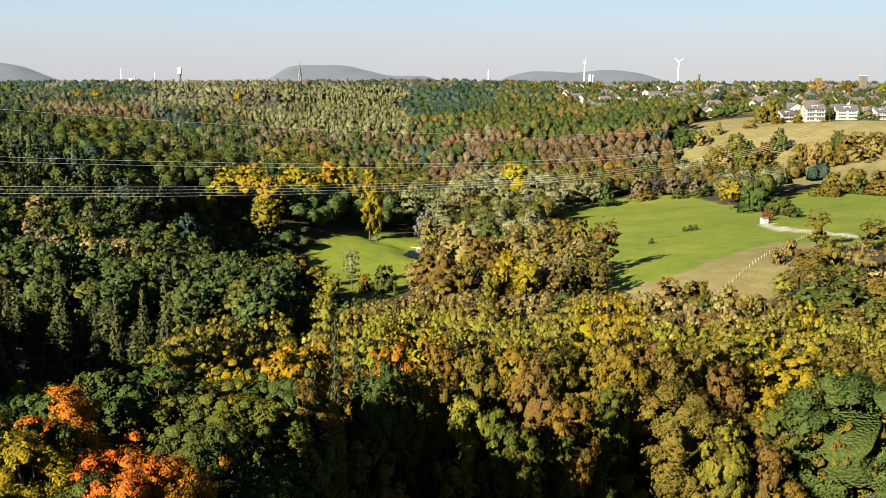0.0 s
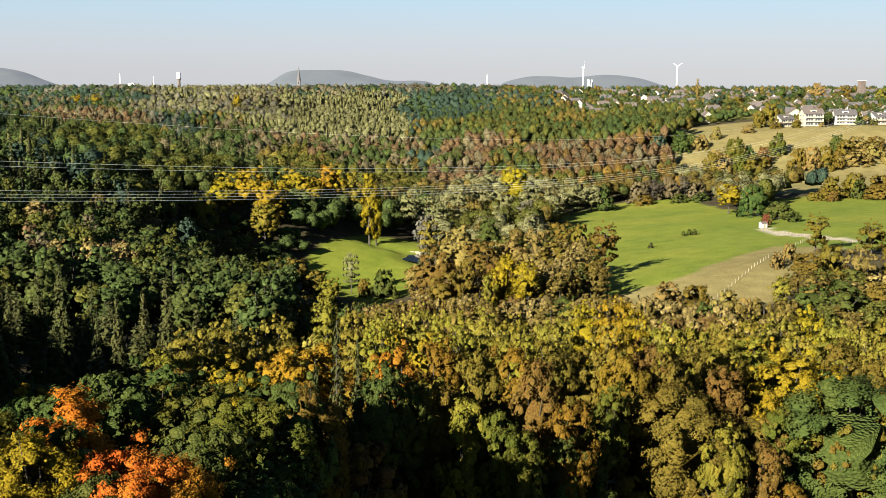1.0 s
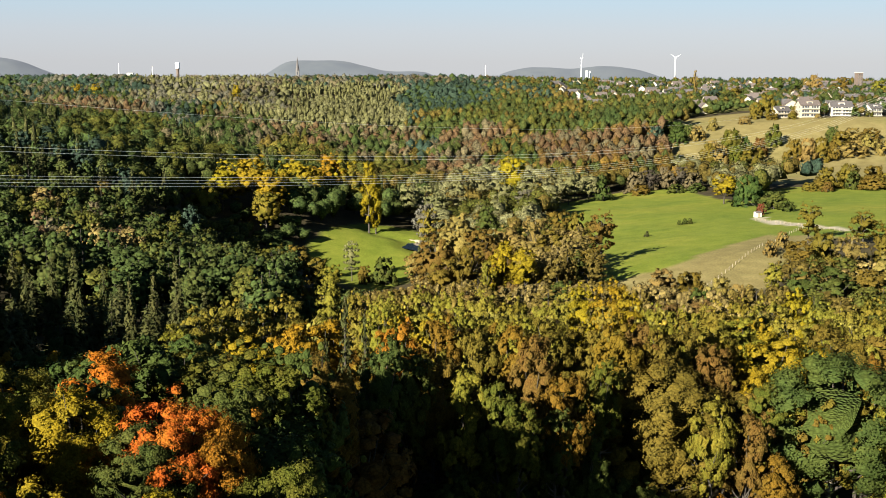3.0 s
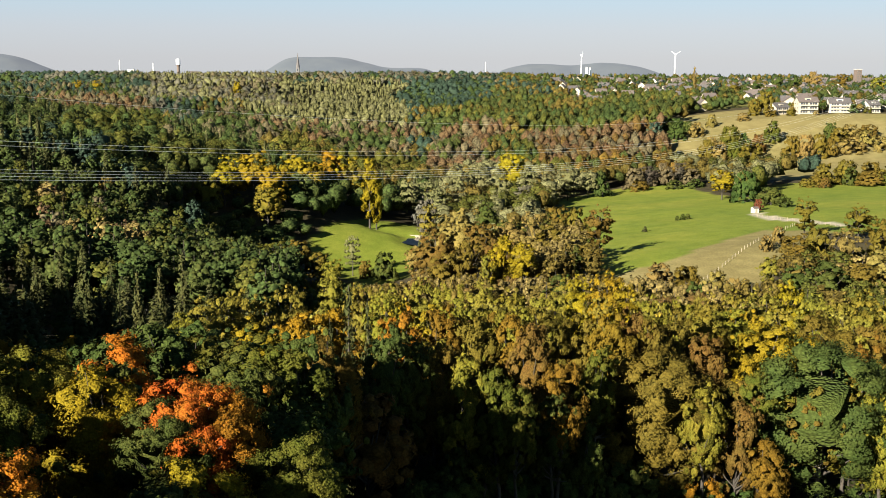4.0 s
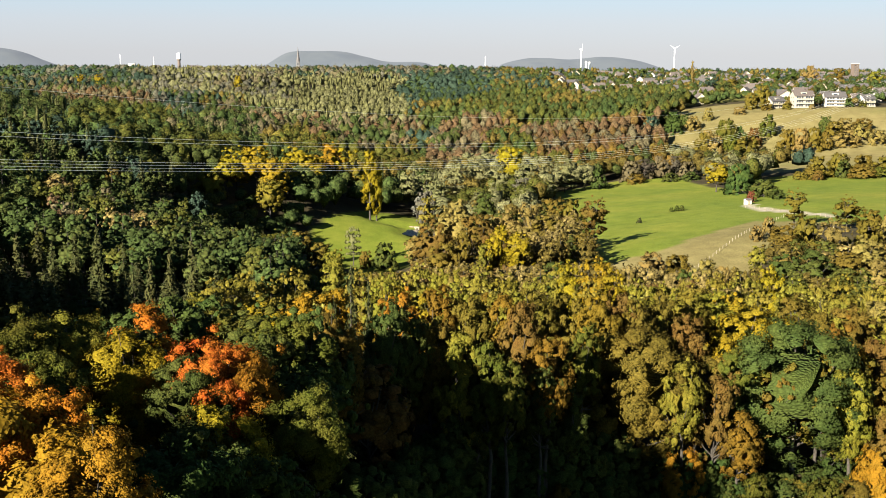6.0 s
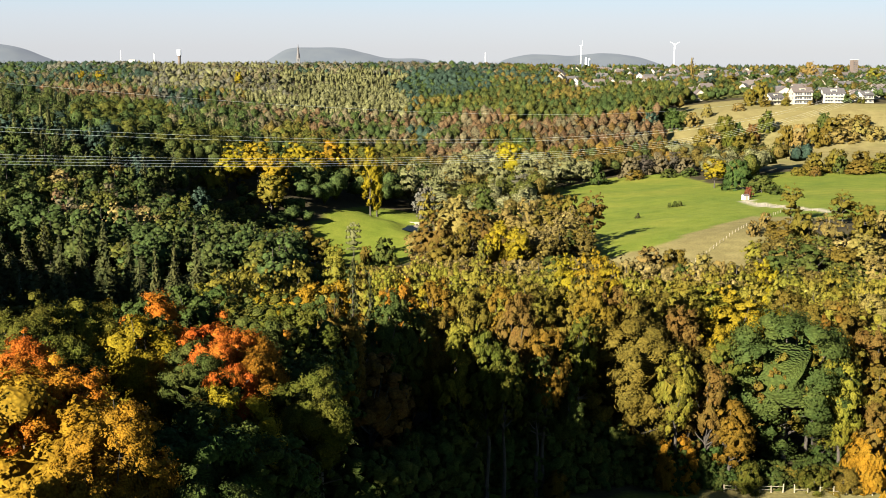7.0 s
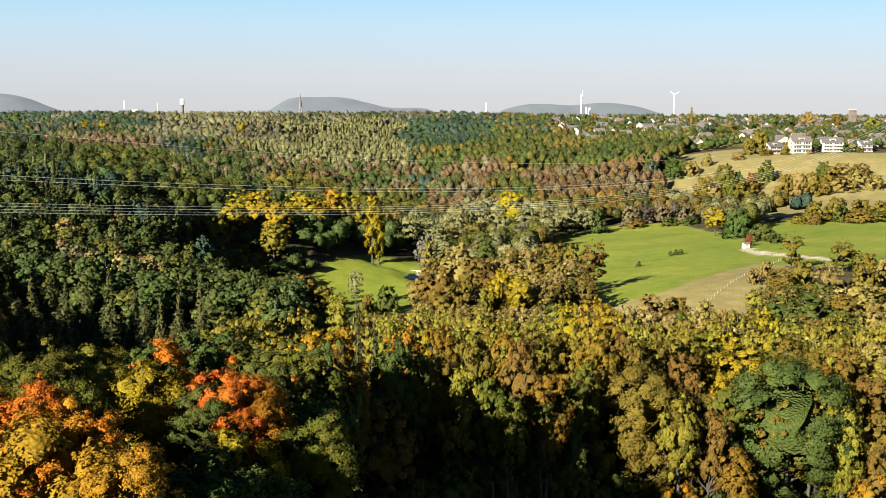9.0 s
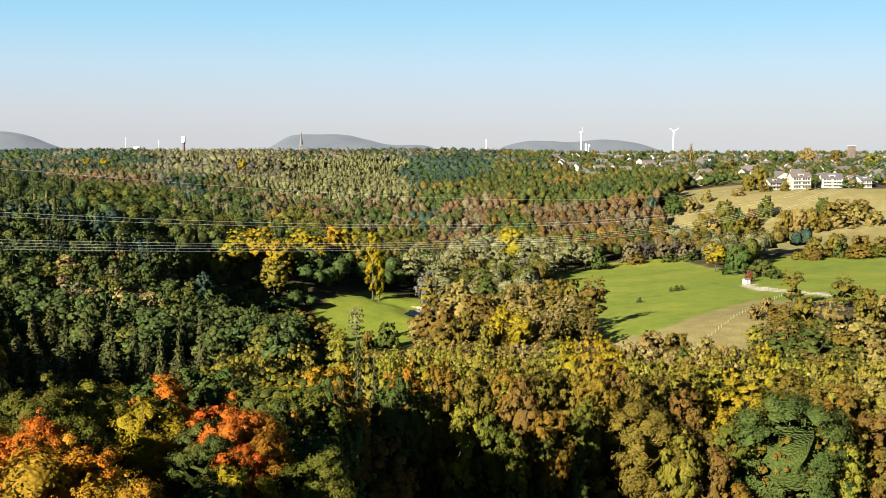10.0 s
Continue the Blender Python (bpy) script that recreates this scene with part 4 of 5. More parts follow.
STANDS = [WOOD_LEFT, WOOD_MIDDLE, FOREST_EDGE, FOREST_BEHIND, VALLEY_WILLOWS, BROWN_WOOD, RIGHT_WOOD, MEADOW_HEDGE, STREAM, WILLOWS_FAR, TAN_FIELD, FIELD_HEDGE, TOWN_TREES, SPRUCES]
WHERE = ["on the wooded slope", "in the yellow wood", "at the forest edge", "behind the forest edge", "in the valley thicket",
         "in the brown wood", "beside the meadow", "in the meadow hedge", "beside the stream", "among far willows",
         "on dry pasture", "in the field hedge", "between the houses", "on the shaded slope"]
for stand, where in zip(STANDS, WHERE):
    for shape, leaves, x, y, top, radius in stand:
        tree(shape, leaves, x, y, top, radius, "close" if (y < 112 and x < -5) or (y < 160 and radius > 7) else "near" if y < 290 or (shape == "poplar" and y < 650) else "mid", where)


def free(x, y, gap):
    return all((x - a) ** 2 + (y - b) ** 2 > (gap + 0.55 * r) ** 2 for a, b, r in PLANTED)


def patch(x, y, size, seed):
    return 0.5 + 0.5 * noise.noise(Vector((x / size, y / size, seed))) * 1.6


def wood_kind(x, y):
    """Which tree grows at a place of the wood: shape, leaves, height, radius."""
    p, q, r = patch(x, y, 45, 2.2), patch(x, y, 18, 7.7), random.random()
    # out-of-view trees, added to shade the slope; tops follow the wanted shadow edge
    if -85 < y < 112 and -68 < x < -45 - max(0, 0.45 * (y - 78)):
        return "broad", "green", min(88.5, max(77.0, 77.0 + 0.42 * (y - 30))) - min(6, max(0, 0.2 * (y - 66))) - height(x, y), 7.0
    # more unseen trees on the left, heights tuned for the shade they cast
    if x < -0.40 * (y + 30) - 6 and y < 235:
        return "broad", ("green", "olive")[int(r * 2)], 19 if y < 42 else 26 if y < 55 else 25 if y < 120 else 16, 6.0
    if y < 140 and x < -9:
        return "broad", ("green", "leaf", "olive", "gold", "green", "yellow")[int(r * 6)], 27.5 if x > -40 else 24, 5.2
    if y < 235 and x < -36:
        if r < 0.8:
            return "conifer", "spruce", 13, 3.7
        # darker fill between the spruces, in place of the shade there
        return "broad", ("olive", "green", "oak")[int(r * 3)], 9, 3.6
    if y < 192:
        return "broad", ("olive", "amber", "lime", "rust")[int(q * 3.99) % 4], 23, 6.0
    if y < 262 and x > -36:
        return "willow", ("pale", "lime", "pale", "pale", "yellow")[int(r * 5)], 19.5, 4.4
    if y < 430 and x < -22:
        if 300 < y < 400 and -0.34 < x / (y + 26) < -0.235 and p > 0.35 and r < 0.7:
            return "broad", ("brown", "russet", "dun")[int(q * 3) % 3], 18, 5.0
        # dark greens put the left slope's shade into the leaf colour
        return "broad", ("green", "oak", "green", "oak", "leaf")[int(r * 5)], 18, 5.4
    if y < 430 and x > 90:
        return "birch" if r < 0.25 else "broad", ("olive", "leaf", "olive", "brown")[int(q * 3.99) % 4], 13, 5.0
    if y < 430:
        return ("birch", "willow")[r < 0.4], ("brown", "olive", "brown", "rust")[int(q * 3.99) % 4], 16, 5.2
    return "broad", ("green", "olive", "leaf", "green")[int(r * 4)], 19, 4.8


def ceiling(x, y):
    """How high the thicket may grow where the valley opens to the meadows, and on the near slope."""
    if y < 95 and x > -0.15 * (y + 26):
        return 100 - (0.265 if y > 55 else 0.30) * (y + 26)
    if y < 140 and x > -0.40 * (y + 30):
        return 100 - (0.27 if y < 72 else 0.212) * (y + 26)
    if y < 192 and x > -36:
        return 100 - 0.216 * (y + 26)
    if y < 192:
        return 200
    if y < 262 and x > -36:
        return 100 - 0.188 * (y + 26)
    if y < 235:
        return 200
    u = x / (y + 26)
    if -0.125 < u < -0.02:
        return 100 - 0.186 * (y + 26)
    if -0.02 <= u < 0.135 and y < 350:
        return 100 - 0.178 * (y + 26)
    if u >= 0.29 and y < 440:
        return 100 - 0.156 * (y + 26)
    if 0.135 < u < 0.29:
        return 100 - (0.192 if y < 300 else 0.18) * (y + 26)
    return 200


WOOD = {"leaves": [], "normals": [], "kinds": [], "tints": [], "stems": []}
LEAF_INDEX = {k: (i + 0.5) / len(LEAF_KINDS) for i, k in enumerate(LEAF_KINDS)}
COORDS = {}


def mesh_coords(me):
    if me.name not in COORDS:
        v = np.empty(len(me.vertices) * 3, np.float32)
        me.vertices.foreach_get("co", v)
        n = np.empty(len(me.vertices) * 3, np.float32)
        me.attributes["custom_normal"].data.foreach_get("vector", n)
        COORDS[me.name] = v.reshape(-1, 3), n.reshape(-1, 3)
    return COORDS[me.name]


def joined_tree(shape, leaves, x, y, top, radius, level, turn, stemmed=True):
    """A tree of the uncounted wood: its sprays and stem go into the joined meshes."""
    z, tall, wide, rise, lift = proportions(shape, x, y, top, radius)
    stock = STOCK[shape, level][int(turn * 7) % len(STOCK[shape, level])]
    c, s = math.cos(turn), math.sin(turn)
    spin = np.array([[c, -s, 0], [s, c, 0], [0, 0, 1]], np.float32)
    points, normals = mesh_coords(stock[2])
    crown = points @ spin.T * np.array([wide, wide, rise]) + np.array([x, y, z + lift])
    WOOD["leaves"].append(crown)
    WOOD["normals"].append(unit(normals @ spin.T / np.array([wide, wide, rise])))
    WOOD["kinds"].append(np.full(len(crown), LEAF_INDEX[leaves], np.float32))
    tone = min(1, max(0, 0.45 * random.random() + 0.85 * patch(x, y, 95, 11.3) - 0.15))
    WOOD["tints"].append(np.full(len(crown), tone, np.float32))
    if stemmed:
        WOOD["stems"].append(tube([(x, y, z), (x + 0.2, y, z + tall * 0.5), (x, y, z + tall * 0.9)], [0.3, 0.22, 0.06], 5))
    if stemmed:
        PLANTED.append((x, y, radius))


random.seed(5)
SPACING = 8.2
y = -60.0
while y < 430:
    half = 0.43 * (y + 30) + 14
    # reaches out of view on the left, for the added shade trees
    x = -max(half, 100 if y < 230 else 0)
    while x < half:
        a, b = x + random.uniform(-2.8, 2.8), y + random.uniform(-2.8, 2.8)
        x += SPACING
        edge = 4.0 if b < 200 else 2.0
        blocked = is_open(a, b) or is_open(a + edge, b) or is_open(a, b - edge) or is_open(a - edge, b)
        if blocked or not free(a, b, 3.4) or (a > 14 and b < 160) or (b < 48 and a > -0.42 * (b + 27) - 2):
            continue
        shape, leaves, tall, radius = wood_kind(a, b)
        top = height(a, b) + tall * random.uniform(0.85, 1.1)
        radius *= random.uniform(0.85, 1.2)
        cap = ceiling(a, b)
        if top > cap:
            top = cap - random.uniform(0, 2)
            if top - height(a, b) < 2.5:
                continue
            if b > 140:
                shape, radius = "bush", min(radius, 0.6 * (top - height(a, b)))
        seen = -0.40 * (b + 30) - 8 < a
        if b < 215 and seen:
            tree(shape, leaves, a, b, top, radius, "close" if b < 75 and -35 < a < -9 and b > 15 else "near" if b < 112 else "mid", "in the mixed wood")
        else:
            joined_tree(shape, leaves, a, b, top, radius, "mid" if seen and b < 235 else "low" if seen else "far", random.uniform(0, 6.28))
    y += SPACING

# close growth of the near slope above the pasture
random.seed(15)
# planted dense, in mostly dark greens, to deepen the shade here and below
for i in range(17):
    for j in range(6):
        a, b = -34 + j * 4.2 + random.uniform(-1.4, 1.4), 50 + i * 4.0 + random.uniform(-1.4, 1.4)
        top = 100 - (0.295 if b < 74 else 0.25 if b < 92 else 0.196) * (b + 26) - random.uniform(0, 2.5)
        if free(a, b, 0.5) and (b > 84 or a > -19):
            tree("broad", random.choice(("green", "oak", "oak", "leaf")), a, b, top, random.uniform(4.0, 5.2), "near" if b < 96 else "mid", "on the wooded slope")

# a second row that closes the forest edge
random.seed(12)
for i in range(26):
    a, b = 8 + i * 3.0 + random.uniform(-1, 1), 153 + random.uniform(-1.5, 3)
    tree("broad", random.choice(("olive", "lime", "olive", "leaf", "amber")), a, b, 100 - random.uniform(0.238, 0.27) * (b + 26), random.uniform(4.6, 6.2), "mid", "in the mixed wood")

# young growth along the forest edge above the pasture
random.seed(8)
for i in range(100):
    a = -6 + i * 1.0 + random.uniform(-1, 1)
    b = 104 + 2.3 * (a + 6) if a < 6 else 131 + 0.22 * (a - 6)
    b += random.uniform(1.5, 5)
    tall = random.uniform(7, 15) if a < 20 else random.uniform(2.5, 5) if a < 42 else random.uniform(1.5, 3)
    # mostly dark greens, chosen to imitate the shade along the edge
    tree("broad" if tall > 5 else "bush", random.choice(("green", "oak", "olive", "green", "green", "green")), a, b, height(a, b) + tall, random.uniform(2.2, 3.6) if tall > 5 else 1.8, "mid" if a > 20 else "low", "at the forest edge")

# dark green bushes, added to deepen the shade under the trees
for i in range(150):
    a = -8 + i * 0.55 + random.uniform(-1, 1)
    b = (104 + 2.3 * (a + 6) if a < 6 else 131 + 0.22 * (a - 6)) + random.uniform(0.5, 12)
    tall = random.uniform(6, 11) if a < 26 else random.uniform(3, 6.5) if a < 42 else random.uniform(1.5, 3)
    tree("bush", random.choice(("green", "oak")), a, b, height(a, b) + tall, 0.55 * tall + random.uniform(0.4, 1.0), "low", "under the forest edge")


def join_wood(name, label):
    verts = np.concatenate(WOOD["leaves"])
    me = set_mesh(bpy.data.meshes.new(name), verts, np.arange(len(verts)).reshape(-1, 3))
    for key, values in (("kind_of_tree", WOOD["kinds"]), ("tint", WOOD["tints"])):
        at = me.attributes.new(key, "FLOAT", "POINT")
        at.data.foreach_set("value", np.concatenate(values))
    shade_softly(me, np.concatenate(WOOD["normals"]))
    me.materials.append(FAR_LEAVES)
    tagged(new(name, me), label, "forest", kind="stuff")
    if WOOD["stems"]:
        me = set_mesh(bpy.data.meshes.new("stems"), *join(WOOD["stems"]))
        me.materials.append(BARK)
        tagged(new("wood_stems", me), "brown stems of the mixed wood", "tree trunks", kind="stuff")
    print(name, "trees", len(WOOD["leaves"]), "sprays", len(verts) // 3)
    for rows in WOOD.values():
        rows.clear()


join_wood("mixed_wood", "dense mixed autumn wood on near valley slopes, with unseen shade trees")


# bluegreen and grey mixes far off also carry haze in their leaf colour
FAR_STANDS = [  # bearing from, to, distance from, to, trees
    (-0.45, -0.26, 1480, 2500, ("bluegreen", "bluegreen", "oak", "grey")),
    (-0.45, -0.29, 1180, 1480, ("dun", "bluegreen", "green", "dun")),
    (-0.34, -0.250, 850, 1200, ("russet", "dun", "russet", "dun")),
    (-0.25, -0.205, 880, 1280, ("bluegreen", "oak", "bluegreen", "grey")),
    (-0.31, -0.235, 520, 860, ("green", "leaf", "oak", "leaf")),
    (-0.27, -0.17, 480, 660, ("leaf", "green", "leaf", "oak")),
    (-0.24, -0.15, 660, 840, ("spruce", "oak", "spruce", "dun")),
    # dark oak and spruce mix stands in for shade on the left slope
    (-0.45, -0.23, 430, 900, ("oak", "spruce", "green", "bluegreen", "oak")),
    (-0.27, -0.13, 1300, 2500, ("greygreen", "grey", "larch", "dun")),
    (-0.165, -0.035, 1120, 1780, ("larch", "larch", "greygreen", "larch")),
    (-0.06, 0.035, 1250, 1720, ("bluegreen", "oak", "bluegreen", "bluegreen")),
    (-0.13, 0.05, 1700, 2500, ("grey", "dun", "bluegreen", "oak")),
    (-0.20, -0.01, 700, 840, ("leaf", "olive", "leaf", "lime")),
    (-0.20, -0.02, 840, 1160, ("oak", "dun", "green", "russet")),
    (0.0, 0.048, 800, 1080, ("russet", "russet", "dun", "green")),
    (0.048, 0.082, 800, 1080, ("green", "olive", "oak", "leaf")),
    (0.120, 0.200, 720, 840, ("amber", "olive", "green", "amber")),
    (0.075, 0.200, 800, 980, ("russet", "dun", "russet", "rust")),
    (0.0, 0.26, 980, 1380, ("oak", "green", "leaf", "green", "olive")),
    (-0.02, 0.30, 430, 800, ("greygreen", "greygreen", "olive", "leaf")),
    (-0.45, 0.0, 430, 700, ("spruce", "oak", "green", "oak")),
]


def far_wood():
    """Woods from the valley to the horizon, too many to count, as one mesh of leaf sprays."""
    rnd = random.Random(9)

    def palette(x, y):
        """Stands of one mix of trees, by bearing from the hilltop and distance, with uneven borders."""
        u = x / (y + 26) + 0.022 * noise.noise(Vector((x / 70, y / 110, 4.4))) + 0.01 * noise.noise(Vector((x / 22, y / 40, 9.4)))
        d = y * (1 + 0.09 * noise.noise(Vector((x / 90, y / 120, 6.1))) + 0.04 * noise.noise(Vector((x / 25, y / 30, 1.9))))
        k = 0.55 * patch(x, y, 60, 3.3) + 0.45 * rnd.random()
        keys = "oak", "green", "olive", "bluegreen"
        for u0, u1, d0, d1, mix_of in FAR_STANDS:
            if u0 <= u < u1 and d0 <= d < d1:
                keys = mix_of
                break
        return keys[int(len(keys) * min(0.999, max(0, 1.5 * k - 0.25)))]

    y = 430.0
    while y < 2350:
        step = 8.6 if y < 950 else 9.4 if y < 1500 else 13.0
        half = 0.42 * (y + 30) + 25
        x = -half
        while x < half:
            a, b = x + rnd.uniform(-3, 3), y + rnd.uniform(-3, 3)
            x += step
            town = a > 150 and b > 985 and not (a < 240 and b < 1250)
            if is_open(a, b) or is_open(a, b - 4) or (town and rnd.random() < 0.36):
                continue
            if b < 1000 and not free(a, b, 3.0):
                continue
            if b < 520 and ceiling(a, b) < 100:
                continue
            key = palette(a, b)
            tall, r = rnd.uniform(13, 20), rnd.uniform(4.2, 6.6) * (0.92 if b < 950 else 0.9 if b < 1500 else 1.12)
            if -115 < a < -58 and 430 < b < 545:
                tall, r = rnd.uniform(7, 11), rnd.uniform(3.5, 5)
            elif b < 720 and a < -60:
                tall += 3
            if town:
                tall, r = rnd.uniform(6, 12), rnd.uniform(3.2, 5.2)
            if b > 1850:
                tall = rnd.choice((7, 9, 10, 11, 12, 16))
            if key in ("spruce", "larch"):
                r *= 0.6
                tall *= 1.1
            shape = "conifer" if key == "spruce" or (key == "larch" and rnd.random() < 0.55) else "willow" if key in ("pale", "greygreen", "lime") else "broad"
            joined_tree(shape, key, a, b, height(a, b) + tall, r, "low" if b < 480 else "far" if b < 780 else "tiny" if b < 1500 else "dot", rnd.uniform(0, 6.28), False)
        y += step
    print("far trees", len(WOOD["leaves"]))


far_wood()
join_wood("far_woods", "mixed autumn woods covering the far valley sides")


# ---- power line across the valley ----
def power_cables():
    """Two upper, four lower cables and an earth wire, sagging along one straight line over the valley."""
    def along(k, lift, side):
        z = 73.5 - 0.0735 * k + 0.000104 * k * k + lift
        return (-28 + 0.53 * k + 0.85 * side, 311 + 0.85 * k - 0.53 * side, z)
    cables = [(0.45, -1.0), (-0.45, 1.0), (-5.3, -2.4), (-5.9, -0.8), (-6.5, 0.8), (-7.1, 2.4), (9.5, 0.0)]
    for lift, side in cables:
        path = [along(k, lift, side) for k in range(-180, 821, 20)]
        v, f = tube(path, [0.022 if lift > 5 else 0.033] * len(path), 5)
        me = set_mesh(bpy.data.meshes.new("cable"), v, f)
        me.materials.append(WIRE)
        tagged(new("power_cable", me), "thin pale metal power cable sagging across the valley", "cable", "cables of the power line")


power_cables()


# ---- buildings ----
def box(x0, x1, y0, y1, z0, z1):
    v = [(x, y, z) for z in (z0, z1) for y in (y0, y1) for x in (x0, x1)]
    f = [(0, 2, 3, 1), (4, 5, 7, 6), (0, 1, 5, 4), (2, 6, 7, 3), (0, 4, 6, 2), (1, 3, 7, 5)]
    return v, f


def part(name, shape, mat, parent, label=""):
    v, f = shape
    me = bpy.data.meshes.new(name)
    me.from_pydata([tuple(p) for p in v], [], [tuple(q) for q in f])
    me.update()
    me.materials.append(mat)
    ob = new(name, me)
    ob.parent = parent
    if label:
        ob["label"] = label
    return ob


def gable_roof(w, d, z, rise, over=0.5, thick=0.25):
    """A pitched roof with its ridge along x, overhanging on all sides."""
    x, y = w / 2 + over, d / 2 + over
    drop = rise * over / (d / 2)
    v = []
    for t in (0, thick):
        v += [(-x, -y, z - drop + t), (x, -y, z - drop + t), (x, 0, z + rise + t), (-x, 0, z + rise + t), (x, y, z - drop + t), (-x, y, z - drop + t)]
    f = [(0, 3, 2, 1), (3, 5, 4, 2), (6, 7, 8, 9), (9, 8, 10, 11), (0, 1, 7, 6), (4, 5, 11, 10), (1, 2, 8, 7), (2, 4, 10, 8), (5, 3, 9, 11), (3, 0, 6, 9)]
    return v, f


def gabled_walls(w, d, h, rise):
    x, y = w / 2, d / 2
    v = [(-x, -y, -1.5), (x, -y, -1.5), (x, y, -1.5), (-x, y, -1.5), (-x, -y, h), (x, -y, h), (x, y, h), (-x, y, h), (-x, 0, h + rise), (x, 0, h + rise)]
    f = [(0, 1, 5, 4), (2, 3, 7, 6), (1, 2, 6, 9, 5), (3, 0, 4, 8, 7), (4, 5, 9, 8), (6, 7, 8, 9)]
    return v, f


def window_on(parent, x, y, z, w, h, face="y"):
    """A window on a wall that faces -y or along x: a frame with a recessed pane."""
    if face == "y":
        frame_ob = part("window", box(x - w / 2 - 0.08, x + w / 2 + 0.08, y - 0.06, y + 0.02, z - 0.08, z + h + 0.08), PLASTER, parent)
        part("pane", box(x - w / 2, x + w / 2, y - 0.075, y - 0.062, z, z + h), PANE, frame_ob)
    else:
        frame_ob = part("window", box(x - 0.02, x + 0.06, y - w / 2 - 0.08, y + w / 2 + 0.08, z - 0.08, z + h + 0.08) if face == "x" else
                        box(x - 0.06, x + 0.02, y - w / 2 - 0.08, y + w / 2 + 0.08, z - 0.08, z + h + 0.08), PLASTER, parent)
        s = 0.066 if face == "x" else -0.066
        part("pane", box(min(x + s, x + s * 1.2), max(x + s, x + s * 1.2), y - w / 2, y + w / 2, z, z + h), PANE, frame_ob)


def build_house(w, d, h, rise, wall, roof, storeys=2):
    """A gabled house with its eaves to the valley, windows front and gable, a chimney."""
    root = new("house")
    part("wall", gabled_walls(w, d, h, rise), wall, root)
    part("roof", gable_roof(w, d, h, rise), roof, root)
    part("chimney", box(w * 0.2, w * 0.2 + 0.9, 0.6, 1.5, h + rise * 0.4, h + rise + 1.1), BRICK, root)
    step = h / storeys
    for s in range(storeys):
        n = max(2, int(w / 3.6))
        for i in range(n):
            x = -w / 2 + (i + 0.5) * w / n
            part("window", box(x - 0.75, x + 0.75, -d / 2 - 0.05, -d / 2 + 0.02, s * step + 0.9, s * step + 2.3), PANE, root)
        part("window", box(-w / 2 - 0.05, -w / 2 + 0.02, -0.8, 0.8, s * step + 0.9, s * step + 2.3), PANE, root)
    return root


def build_block(w, d, h, wall, roof, storeys):
    """A small apartment block: broad balconies before deep window bands, a pitched roof."""
    root = new("apartment_house")
    rise = d * 0.32
    part("wall", gabled_walls(w, d, h, rise), wall, root)
    part("roof", gable_roof(w, d, h, rise, 0.8), roof, root)
    step = h / storeys
    for s in range(storeys):
        for side in (-1, 1):
            cx = side * w * 0.24
            for i in (-1, 0, 1):
                window_on(root, cx + i * w * 0.13, -d / 2, s * step + 0.25, w * 0.10, step * 0.68)
            balcony = part("balcony", box(cx - w * 0.21, cx + w * 0.21, -d / 2 - 1.6, -d / 2 - 0.1, s * step - 0.15, s * step + 0.02), CONCRETE, root)
            part("parapet", box(cx - w * 0.21, cx + w * 0.21, -d / 2 - 1.72, -d / 2 - 1.58, s * step - 0.15, s * step + 0.95), CREAM, balcony)
        for i in (-1, 1):
            window_on(root, -w / 2, i * d * 0.25, s * step + 0.8, 1.3, 1.3, "-x")
    part("dormer", box(-w * 0.15, w * 0.15, -d * 0.36, 0, h + rise * 0.1, h + rise * 0.72), wall, root)
    window_on(root, 0, -d * 0.36, h + rise * 0.22, w * 0.2, rise * 0.36)
    part("chimney", box(w * 0.25, w * 0.25 + 1.0, 0.4, 1.3, h + rise * 0.6, h + rise + 1.2), BRICK, root)
    return root


def stand_at(ob, x, y, turn, label, category, group, sink=0.0):
    ob.matrix_world = pose(x, y, height(x, y) - sink, 0, 0, turn)
    return tagged(ob, label, category, group)


HOUSE_KINDS = [  # width, depth, eaves, roof rise, wall, roof, words
    (12, 9, 5.6, 3.8, PLASTER, SLATE, "white rendered house with dark tiled roof"),
    (14, 10, 5.8, 4.4, CREAM, CLAY, "cream rendered house with brown tiled roof"),
    (10, 9, 5.4, 4.2, PLASTER, CLAY, "small white house with brown tiled roof"),
    (16, 10, 6.0, 4.0, BRICK, SLATE, "brown brick house with dark roof"),
    (22, 10, 6.2, 4.0, PLASTER, SLATE, "long white terrace with dark roof"),
]


